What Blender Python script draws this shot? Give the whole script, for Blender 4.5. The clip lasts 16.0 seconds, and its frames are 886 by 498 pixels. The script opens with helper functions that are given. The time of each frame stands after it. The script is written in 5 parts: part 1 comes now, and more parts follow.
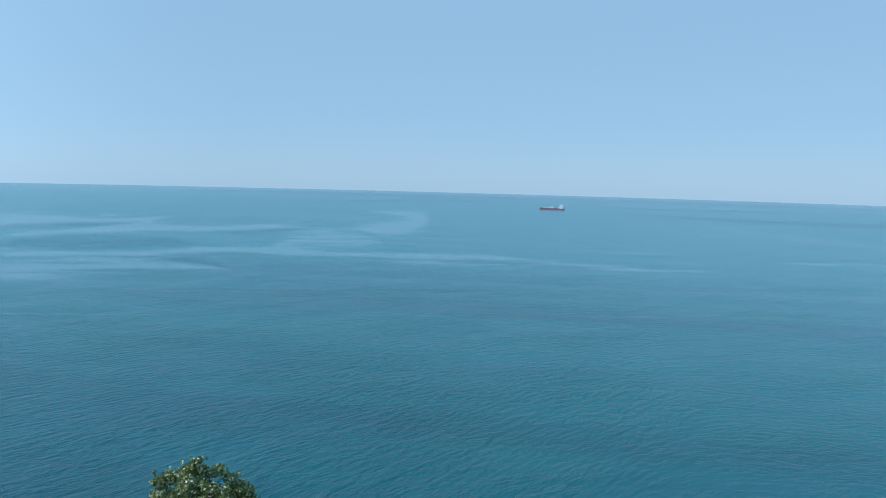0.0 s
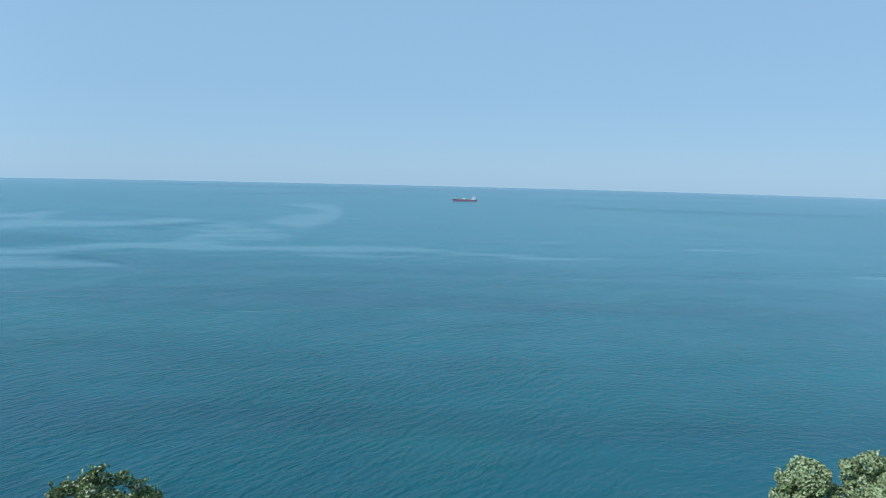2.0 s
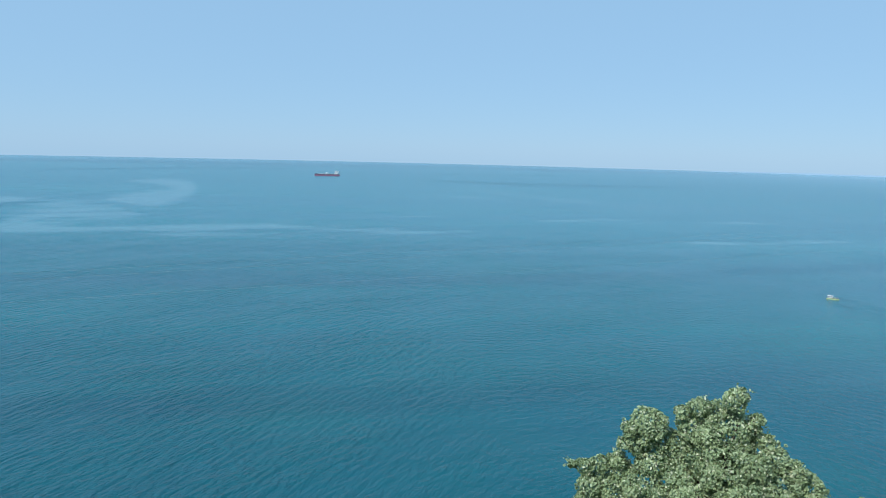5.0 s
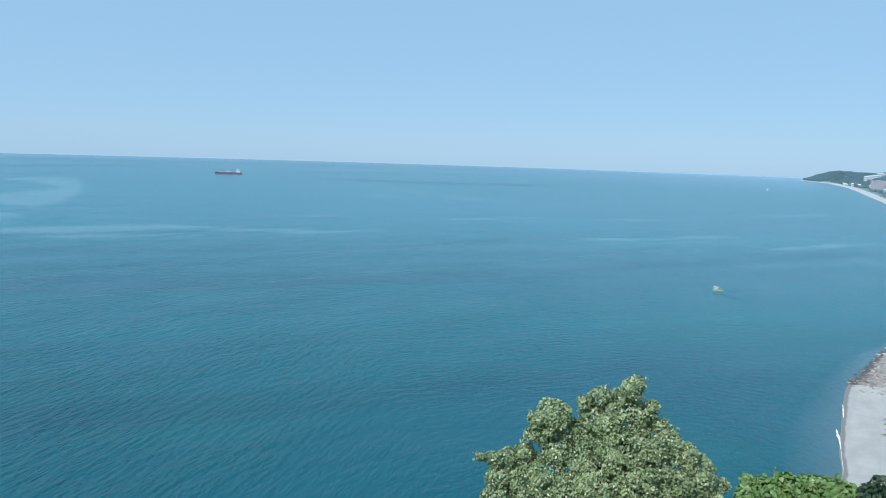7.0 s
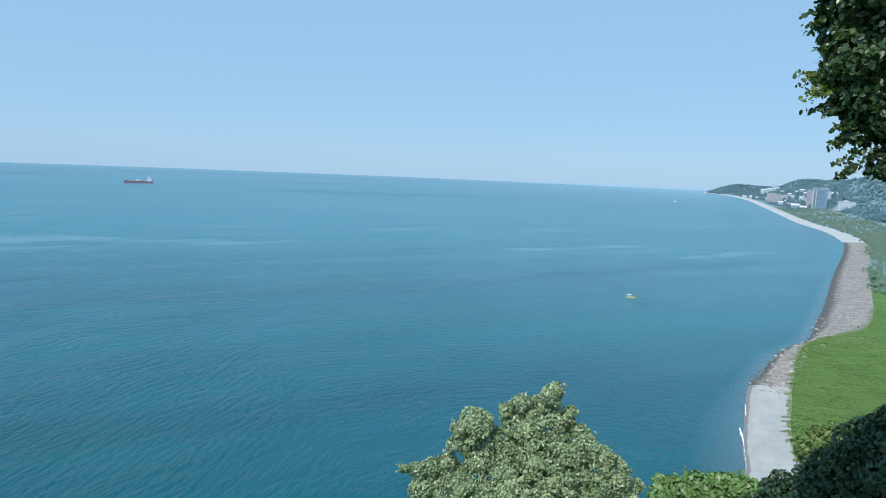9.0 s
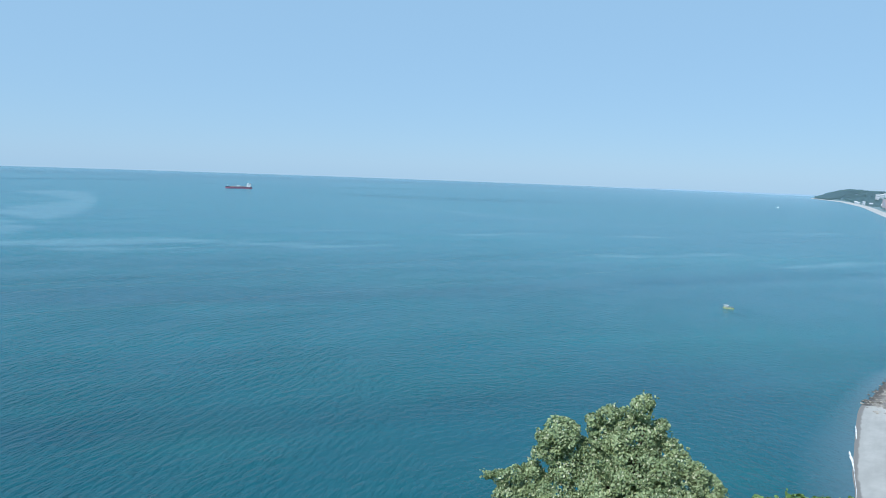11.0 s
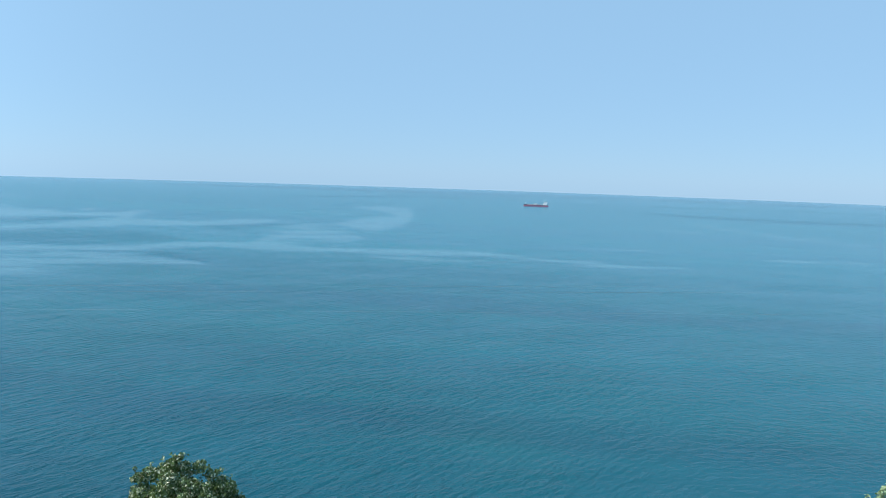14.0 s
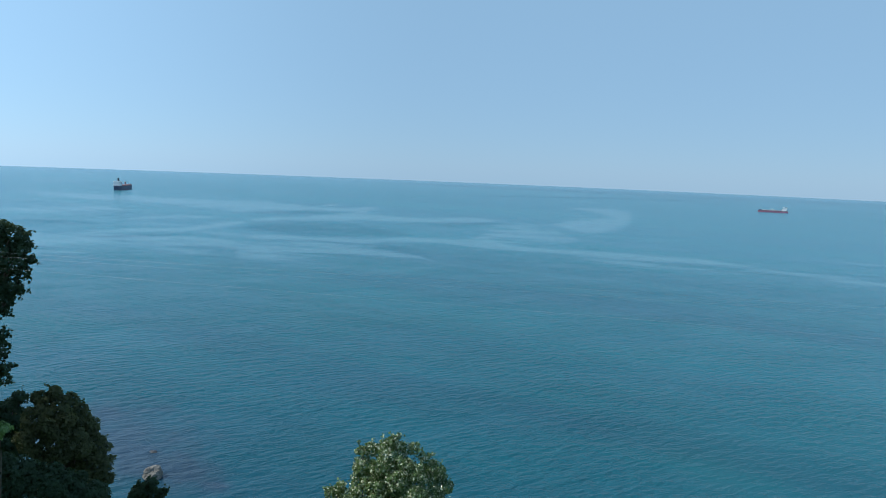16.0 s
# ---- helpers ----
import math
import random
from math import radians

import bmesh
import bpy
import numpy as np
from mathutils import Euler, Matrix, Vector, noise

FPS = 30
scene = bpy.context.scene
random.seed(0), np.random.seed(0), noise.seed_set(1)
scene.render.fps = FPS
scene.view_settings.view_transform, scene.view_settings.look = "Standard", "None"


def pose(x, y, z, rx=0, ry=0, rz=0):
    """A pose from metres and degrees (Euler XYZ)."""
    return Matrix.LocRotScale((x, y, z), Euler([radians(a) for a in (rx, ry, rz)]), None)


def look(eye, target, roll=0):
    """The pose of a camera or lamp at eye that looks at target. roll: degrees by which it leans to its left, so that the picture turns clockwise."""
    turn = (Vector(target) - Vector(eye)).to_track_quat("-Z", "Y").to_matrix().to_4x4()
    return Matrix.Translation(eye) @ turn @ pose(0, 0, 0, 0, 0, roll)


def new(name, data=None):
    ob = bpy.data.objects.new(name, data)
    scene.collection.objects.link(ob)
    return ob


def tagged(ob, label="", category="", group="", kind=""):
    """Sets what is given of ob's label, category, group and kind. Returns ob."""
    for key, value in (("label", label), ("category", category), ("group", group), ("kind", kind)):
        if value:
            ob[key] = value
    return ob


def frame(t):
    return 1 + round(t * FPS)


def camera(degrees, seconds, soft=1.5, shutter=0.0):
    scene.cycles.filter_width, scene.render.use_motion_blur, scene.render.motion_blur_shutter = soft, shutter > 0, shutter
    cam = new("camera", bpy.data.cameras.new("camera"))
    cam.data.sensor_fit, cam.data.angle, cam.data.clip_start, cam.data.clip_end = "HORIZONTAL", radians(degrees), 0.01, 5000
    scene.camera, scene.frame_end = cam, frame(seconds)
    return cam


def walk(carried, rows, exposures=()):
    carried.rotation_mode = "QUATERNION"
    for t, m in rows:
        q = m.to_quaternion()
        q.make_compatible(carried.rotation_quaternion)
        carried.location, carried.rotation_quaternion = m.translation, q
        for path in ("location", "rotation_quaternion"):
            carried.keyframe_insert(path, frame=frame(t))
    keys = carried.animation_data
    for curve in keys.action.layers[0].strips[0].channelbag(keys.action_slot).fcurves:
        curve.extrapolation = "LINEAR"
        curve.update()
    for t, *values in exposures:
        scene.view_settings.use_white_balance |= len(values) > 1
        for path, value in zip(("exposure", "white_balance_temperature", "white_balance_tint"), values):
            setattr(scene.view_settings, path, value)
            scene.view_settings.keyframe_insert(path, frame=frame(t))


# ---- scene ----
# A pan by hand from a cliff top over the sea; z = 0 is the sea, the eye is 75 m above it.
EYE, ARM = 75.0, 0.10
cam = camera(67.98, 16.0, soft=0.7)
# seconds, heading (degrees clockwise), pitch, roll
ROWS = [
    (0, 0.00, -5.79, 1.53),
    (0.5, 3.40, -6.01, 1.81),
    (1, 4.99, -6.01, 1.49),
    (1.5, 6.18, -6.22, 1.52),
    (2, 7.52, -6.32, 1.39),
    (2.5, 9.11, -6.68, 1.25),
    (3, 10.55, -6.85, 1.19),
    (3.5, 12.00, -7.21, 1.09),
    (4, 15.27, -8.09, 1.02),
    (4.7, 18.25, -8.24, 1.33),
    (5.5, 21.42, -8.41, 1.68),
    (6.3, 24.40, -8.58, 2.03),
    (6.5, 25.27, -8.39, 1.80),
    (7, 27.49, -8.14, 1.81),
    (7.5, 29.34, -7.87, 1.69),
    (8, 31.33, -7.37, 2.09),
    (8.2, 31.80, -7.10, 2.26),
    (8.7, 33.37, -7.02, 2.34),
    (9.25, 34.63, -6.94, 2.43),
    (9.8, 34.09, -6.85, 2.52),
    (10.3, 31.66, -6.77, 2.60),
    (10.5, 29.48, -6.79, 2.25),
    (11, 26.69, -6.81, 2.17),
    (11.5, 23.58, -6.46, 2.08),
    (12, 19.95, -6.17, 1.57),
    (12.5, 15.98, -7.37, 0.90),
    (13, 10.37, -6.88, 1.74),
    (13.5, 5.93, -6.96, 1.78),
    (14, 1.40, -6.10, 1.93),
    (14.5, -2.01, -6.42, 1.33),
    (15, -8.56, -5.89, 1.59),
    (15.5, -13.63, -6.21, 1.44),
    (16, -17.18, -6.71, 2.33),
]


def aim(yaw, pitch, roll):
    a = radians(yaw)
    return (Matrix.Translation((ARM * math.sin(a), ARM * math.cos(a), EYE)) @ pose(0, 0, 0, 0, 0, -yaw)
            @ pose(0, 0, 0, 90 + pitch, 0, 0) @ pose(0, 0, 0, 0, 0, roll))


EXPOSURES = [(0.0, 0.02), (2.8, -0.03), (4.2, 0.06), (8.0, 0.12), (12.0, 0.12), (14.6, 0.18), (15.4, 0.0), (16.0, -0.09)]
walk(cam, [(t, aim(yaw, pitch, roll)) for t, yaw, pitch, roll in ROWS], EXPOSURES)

# ---- world and sun ----
SUN_AZ, SUN_EL = -112.0, 50.0
world = bpy.data.worlds.new("world")
scene.world = world
world.use_nodes = True
wt = world.node_tree
sky = wt.nodes.new("ShaderNodeTexSky")
sky.sky_type, sky.sun_disc = "NISHITA", False
sky.sun_elevation, sky.sun_rotation = radians(SUN_EL), radians(SUN_AZ)
sky.altitude, sky.air_density, sky.dust_density, sky.ozone_density = 900, 1.0, 0.5, 4.0
# sea haze evens the sky out towards a pale blue
haze = wt.nodes.new("ShaderNodeMix")
haze.data_type = "RGBA"
haze.inputs[0].default_value = 0.80
haze.inputs[7].default_value = (3.2, 5.6, 8.2, 1.0)
wt.links.new(sky.outputs[0], haze.inputs[6])
# the haze glows wider round the sun's side of the sky
side = wt.nodes.new("ShaderNodeVectorMath")
side.operation = "DOT_PRODUCT"
side.inputs[1].default_value = (math.sin(radians(SUN_AZ)), math.cos(radians(SUN_AZ)), 0.0)
wt.links.new(wt.nodes.new("ShaderNodeTexCoord").outputs["Generated"], side.inputs[0])
glow = wt.nodes.new("ShaderNodeMapRange")
glow.interpolation_type = "SMOOTHSTEP"
for key, number in (("From Min", -0.1), ("From Max", 1.1), ("To Min", 1.0), ("To Max", 1.7)):
    glow.inputs[key].default_value = number
wt.links.new(side.outputs["Value"], glow.inputs["Value"])
bright = wt.nodes.new("ShaderNodeVectorMath")
bright.operation = "SCALE"
wt.links.new(haze.outputs[2], bright.inputs[0])
wt.links.new(glow.outputs[0], bright.inputs["Scale"])
wt.links.new(bright.outputs[0], wt.nodes["Background"].inputs[0])
wt.nodes["Background"].inputs[1].default_value = 0.10

sun = new("sun", bpy.data.lights.new("sun", "SUN"))
sun.data.energy, sun.data.angle, sun.data.color = 3.2, radians(0.53), (1.0, 0.95, 0.87)
a, e = radians(SUN_AZ), radians(SUN_EL)
sun.matrix_world = look((math.sin(a) * math.cos(e) * 200, math.cos(a) * math.cos(e) * 200, math.sin(e) * 200 + 60), (0, 0, 60))


# ---- materials ----
class Nodes:
    """Short hand for building a node material."""

    def __init__(self, name):
        self.mat = bpy.data.materials.new(name)
        self.mat.use_nodes = True
        self.tree = self.mat.node_tree
        self.bsdf = self.tree.nodes["Principled BSDF"]
        self.out = self.tree.nodes["Material Output"]
        self.coord = self.tree.nodes.new("ShaderNodeTexCoord").outputs["Object"]

    def add(self, kind, **inputs):
        node = self.tree.nodes.new(kind)
        for key, value in inputs.items():
            self.put(node.inputs[key.replace("_", " ")], value)
        return node

    def put(self, socket, value):
        if hasattr(value, "links"):
            self.tree.links.new(value, socket)
        else:
            socket.default_value = value

    def mapped(self, scale, turn=0.0, source=None):
        """Coordinates turned about z, then scaled."""
        node = self.add("ShaderNodeMapping", Vector=source or self.coord)
        node.inputs["Rotation"].default_value = (0, 0, radians(turn))
        node = self.add("ShaderNodeMapping", Vector=node.outputs[0])
        node.inputs["Scale"].default_value = scale
        return node.outputs[0]

    def noise(self, scale, detail=4.0, rough=0.55, vector=None):
        node = self.add("ShaderNodeTexNoise", Vector=vector or self.coord)
        node.inputs["Scale"].default_value = scale
        node.inputs["Detail"].default_value = detail
        node.inputs["Roughness"].default_value = rough
        return node.outputs["Fac"]

    def ramp(self, fac, low, high, c0=(0, 0, 0, 1), c1=(1, 1, 1, 1)):
        node = self.add("ShaderNodeValToRGB", Fac=fac)
        e0, e1 = node.color_ramp.elements
        e0.position, e1.position, e0.color, e1.color = low, high, c0, c1
        return node.outputs[0]

    def mix(self, fac, a, b, mode="MIX"):
        node = self.tree.nodes.new("ShaderNodeMix")
        node.data_type, node.blend_type = "RGBA", mode
        self.put(node.inputs[0], fac)
        self.put(node.inputs[6], a)
        self.put(node.inputs[7], b)
        return node.outputs[2]

    def math(self, op, a, b=0.0):
        node = self.tree.nodes.new("ShaderNodeMath")
        node.operation = op
        self.put(node.inputs[0], a)
        self.put(node.inputs[1], b)
        return node.outputs[0]

    def bump(self, height, strength, distance, normal=None):
        node = self.add("ShaderNodeBump", Height=height)
        node.inputs["Strength"].default_value = strength
        node.inputs["Distance"].default_value = distance
        if normal is not None:
            self.put(node.inputs["Normal"], normal)
        return node.outputs[0]


def rgb(r, g, b):
    return (r, g, b, 1.0)


def surface(name, c0, c1, scale, rough=0.7, bump=0.3, depth=0.02, metal=0.0, fine=9.0, wet=False):
    """Two tones mixed by broad and fine noise, with a fine relief."""
    n = Nodes(name)
    broad, grain = n.noise(scale), n.noise(scale * fine, 3.0)
    fac = n.ramp(n.math("ADD", n.math("MULTIPLY", broad, 0.65), n.math("MULTIPLY", grain, 0.35)), 0.36, 0.64)
    col = n.mix(fac, rgb(*c0), rgb(*c1))
    if wet:
        z = n.add("ShaderNodeSeparateXYZ", Vector=n.coord).outputs[2]
        soaked = n.ramp(n.math("ADD", z, n.math("MULTIPLY", n.math("SUBTRACT", broad, 0.5), 0.6)), 0.25, 0.6, rgb(1, 1, 1), rgb(0, 0, 0))
        col = n.mix(soaked, col, rgb(*[v * 0.55 for v in c0]))
    n.put(n.bsdf.inputs["Base Color"], col)
    n.put(n.bsdf.inputs["Roughness"], n.math("ADD", n.math("MULTIPLY", grain, 0.2), rough - 0.1))
    n.bsdf.inputs["Metallic"].default_value = metal
    n.put(n.bsdf.inputs["Normal"], n.bump(grain, bump, depth))
    return n.mat


def foliage(name, dark, light, gloss=0.42, through_light=0.25, patch=0.35, flecks=0.0):
    """Leaves: each its own tone, broad patches of older and younger growth, some light passes through."""
    n = Nodes(name)
    each = n.add("ShaderNodeNewGeometry").outputs["Random Per Island"]
    broad = n.noise(patch, 2.0)
    middle = n.ramp(n.noise(patch * 4.5, 2.0), 0.36, 0.64)
    clump = n.tree.nodes.new("ShaderNodeAttribute")
    clump.attribute_name = "clump"
    fac = n.math("ADD", n.math("MULTIPLY", each, 0.45), n.math("ADD", n.math("MULTIPLY", n.ramp(broad, 0.35, 0.65), 0.15), n.math("MULTIPLY", middle, 0.15)))
    fac = n.math("ADD", fac, n.math("MULTIPLY", clump.outputs["Fac"], 0.25))
    col = n.mix(fac, rgb(*dark), rgb(*light))
    # glints on glossy leaves are painted as a random share of whitish leaves
    if flecks:
        some = n.math("FRACT", n.math("MULTIPLY", each, 37.0))
        col = n.mix(n.math("GREATER_THAN", some, 1.0 - flecks), col, rgb(0.62, 0.66, 0.46))
    n.put(n.bsdf.inputs["Base Color"], col)
    n.put(n.bsdf.inputs["Roughness"], n.math("ADD", n.math("MULTIPLY", each, 0.2), gloss - 0.1))
    glow = n.add("ShaderNodeBsdfTranslucent", Color=n.mix(0.5, col, rgb(0.30, 0.42, 0.05)))
    both = n.add("ShaderNodeMixShader", Fac=through_light)
    n.tree.links.new(n.bsdf.outputs[0], both.inputs[1])
    n.tree.links.new(glow.outputs[0], both.inputs[2])
    n.tree.links.new(both.outputs[0], n.out.inputs[0])
    return n.mat


def water():
    """Sea water: wind chop in two directions, and drifts, shoals and reefs by the sheet's own values."""
    n = Nodes("sea_water")

    def value(name):
        node = n.tree.nodes.new("ShaderNodeAttribute")
        node.attribute_name = name
        return node.outputs["Fac"]

    # crests run north-east off the cliff and swing round with the bay
    split = n.add("ShaderNodeSeparateXYZ", Vector=n.coord)
    bearing = n.math("DIVIDE", split.outputs[0], n.math("ADD", n.math("ABSOLUTE", split.outputs[1]), 20.0))
    bearing = n.math("ADD", bearing, n.math("MULTIPLY", n.math("SUBTRACT", n.noise(0.012, 2.0), 0.5), 0.5))

    def sector(low, high):
        node = n.add("ShaderNodeMapRange", Value=bearing)
        node.inputs["From Min"].default_value, node.inputs["From Max"].default_value = low, high
        return node.outputs[0]

    def crests(scale, detail, rough, stretch):
        west, middle, east = (n.noise(scale, detail, rough, n.mapped((stretch * k, 1.0, 1.0), turn)) for turn, k in ((-46, 1.0), (-18, 1.5), (-80, 1.9)))
        return n.mix(sector(0.62, 0.95), n.mix(sector(0.28, 0.5), west, middle), east)

    gusts = n.ramp(n.noise(0.028, 3.0, 0.55, n.mapped((0.6, 1.0, 1.0), -40)), 0.36, 0.66, rgb(0.36, 0.36, 0.36), rgb(1, 1, 1))
    swell = crests(0.10, 3.0, 0.5, 0.4)
    chop = crests(0.42, 4.0, 0.56, 0.44)
    ripple = n.noise(1.1, 2.0, 0.5, n.mapped((0.5, 1.0, 1.0), -30))
    broad = n.noise(0.004, 4.0, 0.55, n.mapped((0.6, 1.6, 1.0), 8))
    ragged = n.noise(0.028, 6.0, 0.66, n.mapped((0.4, 1.0, 1.0), -4))
    patchy = n.noise(0.013, 4.0, 0.6, n.mapped((0.5, 1.0, 1.0), -40))
    col = n.mix(n.ramp(broad, 0.35, 0.68), rgb(0.002, 0.061, 0.093), rgb(0.002, 0.079, 0.102))
    col = n.mix(n.math("MULTIPLY", n.ramp(patchy, 0.40, 0.70), 0.4), col, rgb(0.012, 0.060, 0.120))
    col = n.mix(n.math("MULTIPLY", n.ramp(n.noise(0.008, 3.0), 0.50, 0.72), 0.5), col, rgb(0.003, 0.086, 0.088))
    # water colour lightened by distance from the viewpoint; turbid greenish long bands, thin streaks
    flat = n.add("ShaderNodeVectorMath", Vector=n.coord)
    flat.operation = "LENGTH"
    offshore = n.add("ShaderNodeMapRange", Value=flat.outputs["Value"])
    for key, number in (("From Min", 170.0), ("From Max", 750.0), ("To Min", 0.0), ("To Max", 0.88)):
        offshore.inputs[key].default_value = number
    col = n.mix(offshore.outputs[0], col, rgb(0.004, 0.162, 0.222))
    # the bay's water colour is lightened further from 230 m outwards
    bay_pale = n.add("ShaderNodeMapRange", Value=flat.outputs["Value"])
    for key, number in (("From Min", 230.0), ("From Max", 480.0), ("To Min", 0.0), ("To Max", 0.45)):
        bay_pale.inputs[key].default_value = number
    col = n.mix(n.math("MULTIPLY", bay_pale.outputs[0], sector(0.55, 1.1)), col, rgb(0.040, 0.172, 0.232))
    bands = n.noise(0.0055, 5.0, 0.6, n.mapped((0.12, 1.0, 1.0), 10))
    col = n.mix(n.math("MULTIPLY", n.ramp(bands, 0.42, 0.70), 0.5), col, rgb(0.004, 0.200, 0.230))
    streaks = n.noise(0.016, 5.0, 0.65, n.mapped((0.07, 1.0, 1.0), 6))
    streaks = n.math("MULTIPLY", n.ramp(streaks, 0.50, 0.70), n.math("MULTIPLY", offshore.outputs[0], 0.45))
    col = n.mix(streaks, col, rgb(0.075, 0.235, 0.30))
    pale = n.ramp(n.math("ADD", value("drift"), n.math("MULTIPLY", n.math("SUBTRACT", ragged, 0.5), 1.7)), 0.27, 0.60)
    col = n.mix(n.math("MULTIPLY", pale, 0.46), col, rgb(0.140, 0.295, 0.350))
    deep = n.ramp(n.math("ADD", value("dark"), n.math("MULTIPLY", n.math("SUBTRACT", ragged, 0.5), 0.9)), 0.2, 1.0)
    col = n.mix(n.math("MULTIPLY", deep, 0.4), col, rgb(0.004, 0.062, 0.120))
    shoal = n.ramp(n.math("ADD", value("shoal"), n.math("MULTIPLY", n.math("SUBTRACT", ragged, 0.5), 0.3)), 0.1, 1.0)
    col = n.mix(n.math("MULTIPLY", shoal, 0.6), col, rgb(0.13, 0.205, 0.245))
    reef = n.ramp(n.math("ADD", value("reef"), n.math("MULTIPLY", n.math("SUBTRACT", n.noise(0.09, 4.0, 0.6), 0.5), 1.4)), 0.25, 0.9)
    col = n.mix(n.math("MULTIPLY", reef, 0.65), col, rgb(0.035, 0.05, 0.085))
    # distance haze painted into the water's colour towards the horizon, most off the far town
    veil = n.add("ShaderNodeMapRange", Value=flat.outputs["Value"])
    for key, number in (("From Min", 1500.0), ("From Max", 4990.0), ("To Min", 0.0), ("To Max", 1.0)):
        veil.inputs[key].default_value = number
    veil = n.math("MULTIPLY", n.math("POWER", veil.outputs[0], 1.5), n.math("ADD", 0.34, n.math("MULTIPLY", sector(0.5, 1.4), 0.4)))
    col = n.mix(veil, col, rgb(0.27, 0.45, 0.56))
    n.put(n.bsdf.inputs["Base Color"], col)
    n.bsdf.inputs["Roughness"].default_value = 0.24
    n.put(n.bsdf.inputs["Specular IOR Level"], n.math("SUBTRACT", 0.5, n.math("MULTIPLY", deep, 0.25)))
    n.bsdf.inputs["IOR"].default_value = 1.34
    # the chop stands higher where it runs in on the coast
    inshore = n.add("ShaderNodeMapRange", Value=flat.outputs["Value"])
    for key, number in (("From Min", 150.0), ("From Max", 850.0), ("To Min", 1.45), ("To Max", 0.65)):
        inshore.inputs[key].default_value = number
    # ruffled water is dark, slicks lie calm
    lift = n.math("MULTIPLY", n.math("ADD", inshore.outputs[0], n.math("MULTIPLY", deep, 0.7)), gusts)
    lift = n.math("MULTIPLY", lift, n.math("SUBTRACT", 1.0, n.math("MULTIPLY", pale, 0.5)))
    # the bay lies more sheltered than the water off the point
    lift = n.math("MULTIPLY", lift, n.math("SUBTRACT", 1.0, n.math("MULTIPLY", sector(-0.05, 0.4), 0.42)))
    nor = n.bump(n.math("MULTIPLY", swell, lift), 0.25, 1.0)
    nor = n.bump(n.math("MULTIPLY", chop, lift), 1.0, 1.4, nor)
    nor = n.bump(n.math("MULTIPLY", ripple, lift), 1.0, 0.15, nor)
    n.put(n.bsdf.inputs["Normal"], nor)
    return n.mat


def film(name, c0, c1, rough, strength, grain, streak, edge=(0.0, 0.9)):
    """A drift of different water on the sea: u runs along it, v across from 0 to 1, with soft and ragged borders."""
    n = Nodes(name)
    uv = n.add("ShaderNodeTexCoord").outputs["UV"]
    v = n.add("ShaderNodeSeparateXYZ", Vector=uv).outputs[1]
    across = n.math("SUBTRACT", 1.0, n.math("ABSOLUTE", n.math("SUBTRACT", n.math("MULTIPLY", v, 2.0), 1.0)))
    ragged = n.noise(grain, 5.0, 0.62, n.mapped(streak))
    fac = n.ramp(n.math("ADD", across, n.math("MULTIPLY", n.math("SUBTRACT", ragged, 0.5), 1.6)), *edge)
    n.put(n.bsdf.inputs["Base Color"], n.mix(ragged, rgb(*c0), rgb(*c1)))
    n.bsdf.inputs["Roughness"].default_value = rough
    n.bsdf.inputs["IOR"].default_value = 1.33
    chop = n.noise(0.42, 4.0, 0.6, n.mapped((0.5, 1.0, 1.0), 10))
    n.put(n.bsdf.inputs["Normal"], n.bump(chop, 0.4, 0.3))
    clear = n.add("ShaderNodeBsdfTransparent")
    both = n.add("ShaderNodeMixShader", Fac=n.math("MULTIPLY", fac, strength))
    n.tree.links.new(clear.outputs[0], both.inputs[1])
    n.tree.links.new(n.bsdf.outputs[0], both.inputs[2])
    n.tree.links.new(both.outputs[0], n.out.inputs[0])
    return n.mat


def beach_sand():
    """Pale sand with broad footworn patches; wet and dark close above the sea's level."""
    n = Nodes("grey_sand")
    z = n.add("ShaderNodeSeparateXYZ", Vector=n.coord).outputs[2]
    broad, grain = n.noise(0.09, 4.0, 0.6), n.noise(1.6, 3.0)
    col = n.mix(n.ramp(broad, 0.32, 0.68), rgb(0.345, 0.345, 0.335), rgb(0.49, 0.485, 0.465))
    col = n.mix(n.math("MULTIPLY", grain, 0.35), col, rgb(0.40, 0.38, 0.35))
    col = n.mix(n.math("MULTIPLY", n.ramp(n.noise(0.32, 4.0, 0.6, n.mapped((0.3, 1.0, 1.0), -30)), 0.44, 0.66), 0.5), col, rgb(0.33, 0.325, 0.31))
    wet = n.ramp(n.math("ADD", z, n.math("MULTIPLY", n.math("SUBTRACT", n.noise(0.25), 0.5), 0.25)), 0.17, 0.24, rgb(1, 1, 1), rgb(0, 0, 0))
    n.put(n.bsdf.inputs["Base Color"], n.mix(wet, col, rgb(0.225, 0.207, 0.19)))
    n.put(n.bsdf.inputs["Roughness"], n.math("SUBTRACT", 0.9, n.math("MULTIPLY", wet, 0.3)))
    n.put(n.bsdf.inputs["Normal"], n.bump(grain, 0.4, 0.08))
    return n.mat


def boulder_stone():
    """Boulders of mixed stone, each its own tone from dark basalt to pale limestone."""
    n = Nodes("boulder_stone")
    each = n.add("ShaderNodeObjectInfo").outputs["Random"]
    tone = n.mix(n.math("POWER", each, 1.6), rgb(0.11, 0.10, 0.09), rgb(0.62, 0.59, 0.53))
    grain = n.noise(2.5, 4.0)
    n.put(n.bsdf.inputs["Base Color"], n.mix(n.math("MULTIPLY", grain, 0.5), tone, rgb(0.2, 0.18, 0.155)))
    n.bsdf.inputs["Roughness"].default_value = 0.85
    n.put(n.bsdf.inputs["Normal"], n.bump(grain, 0.6, 0.15))
    return n.mat


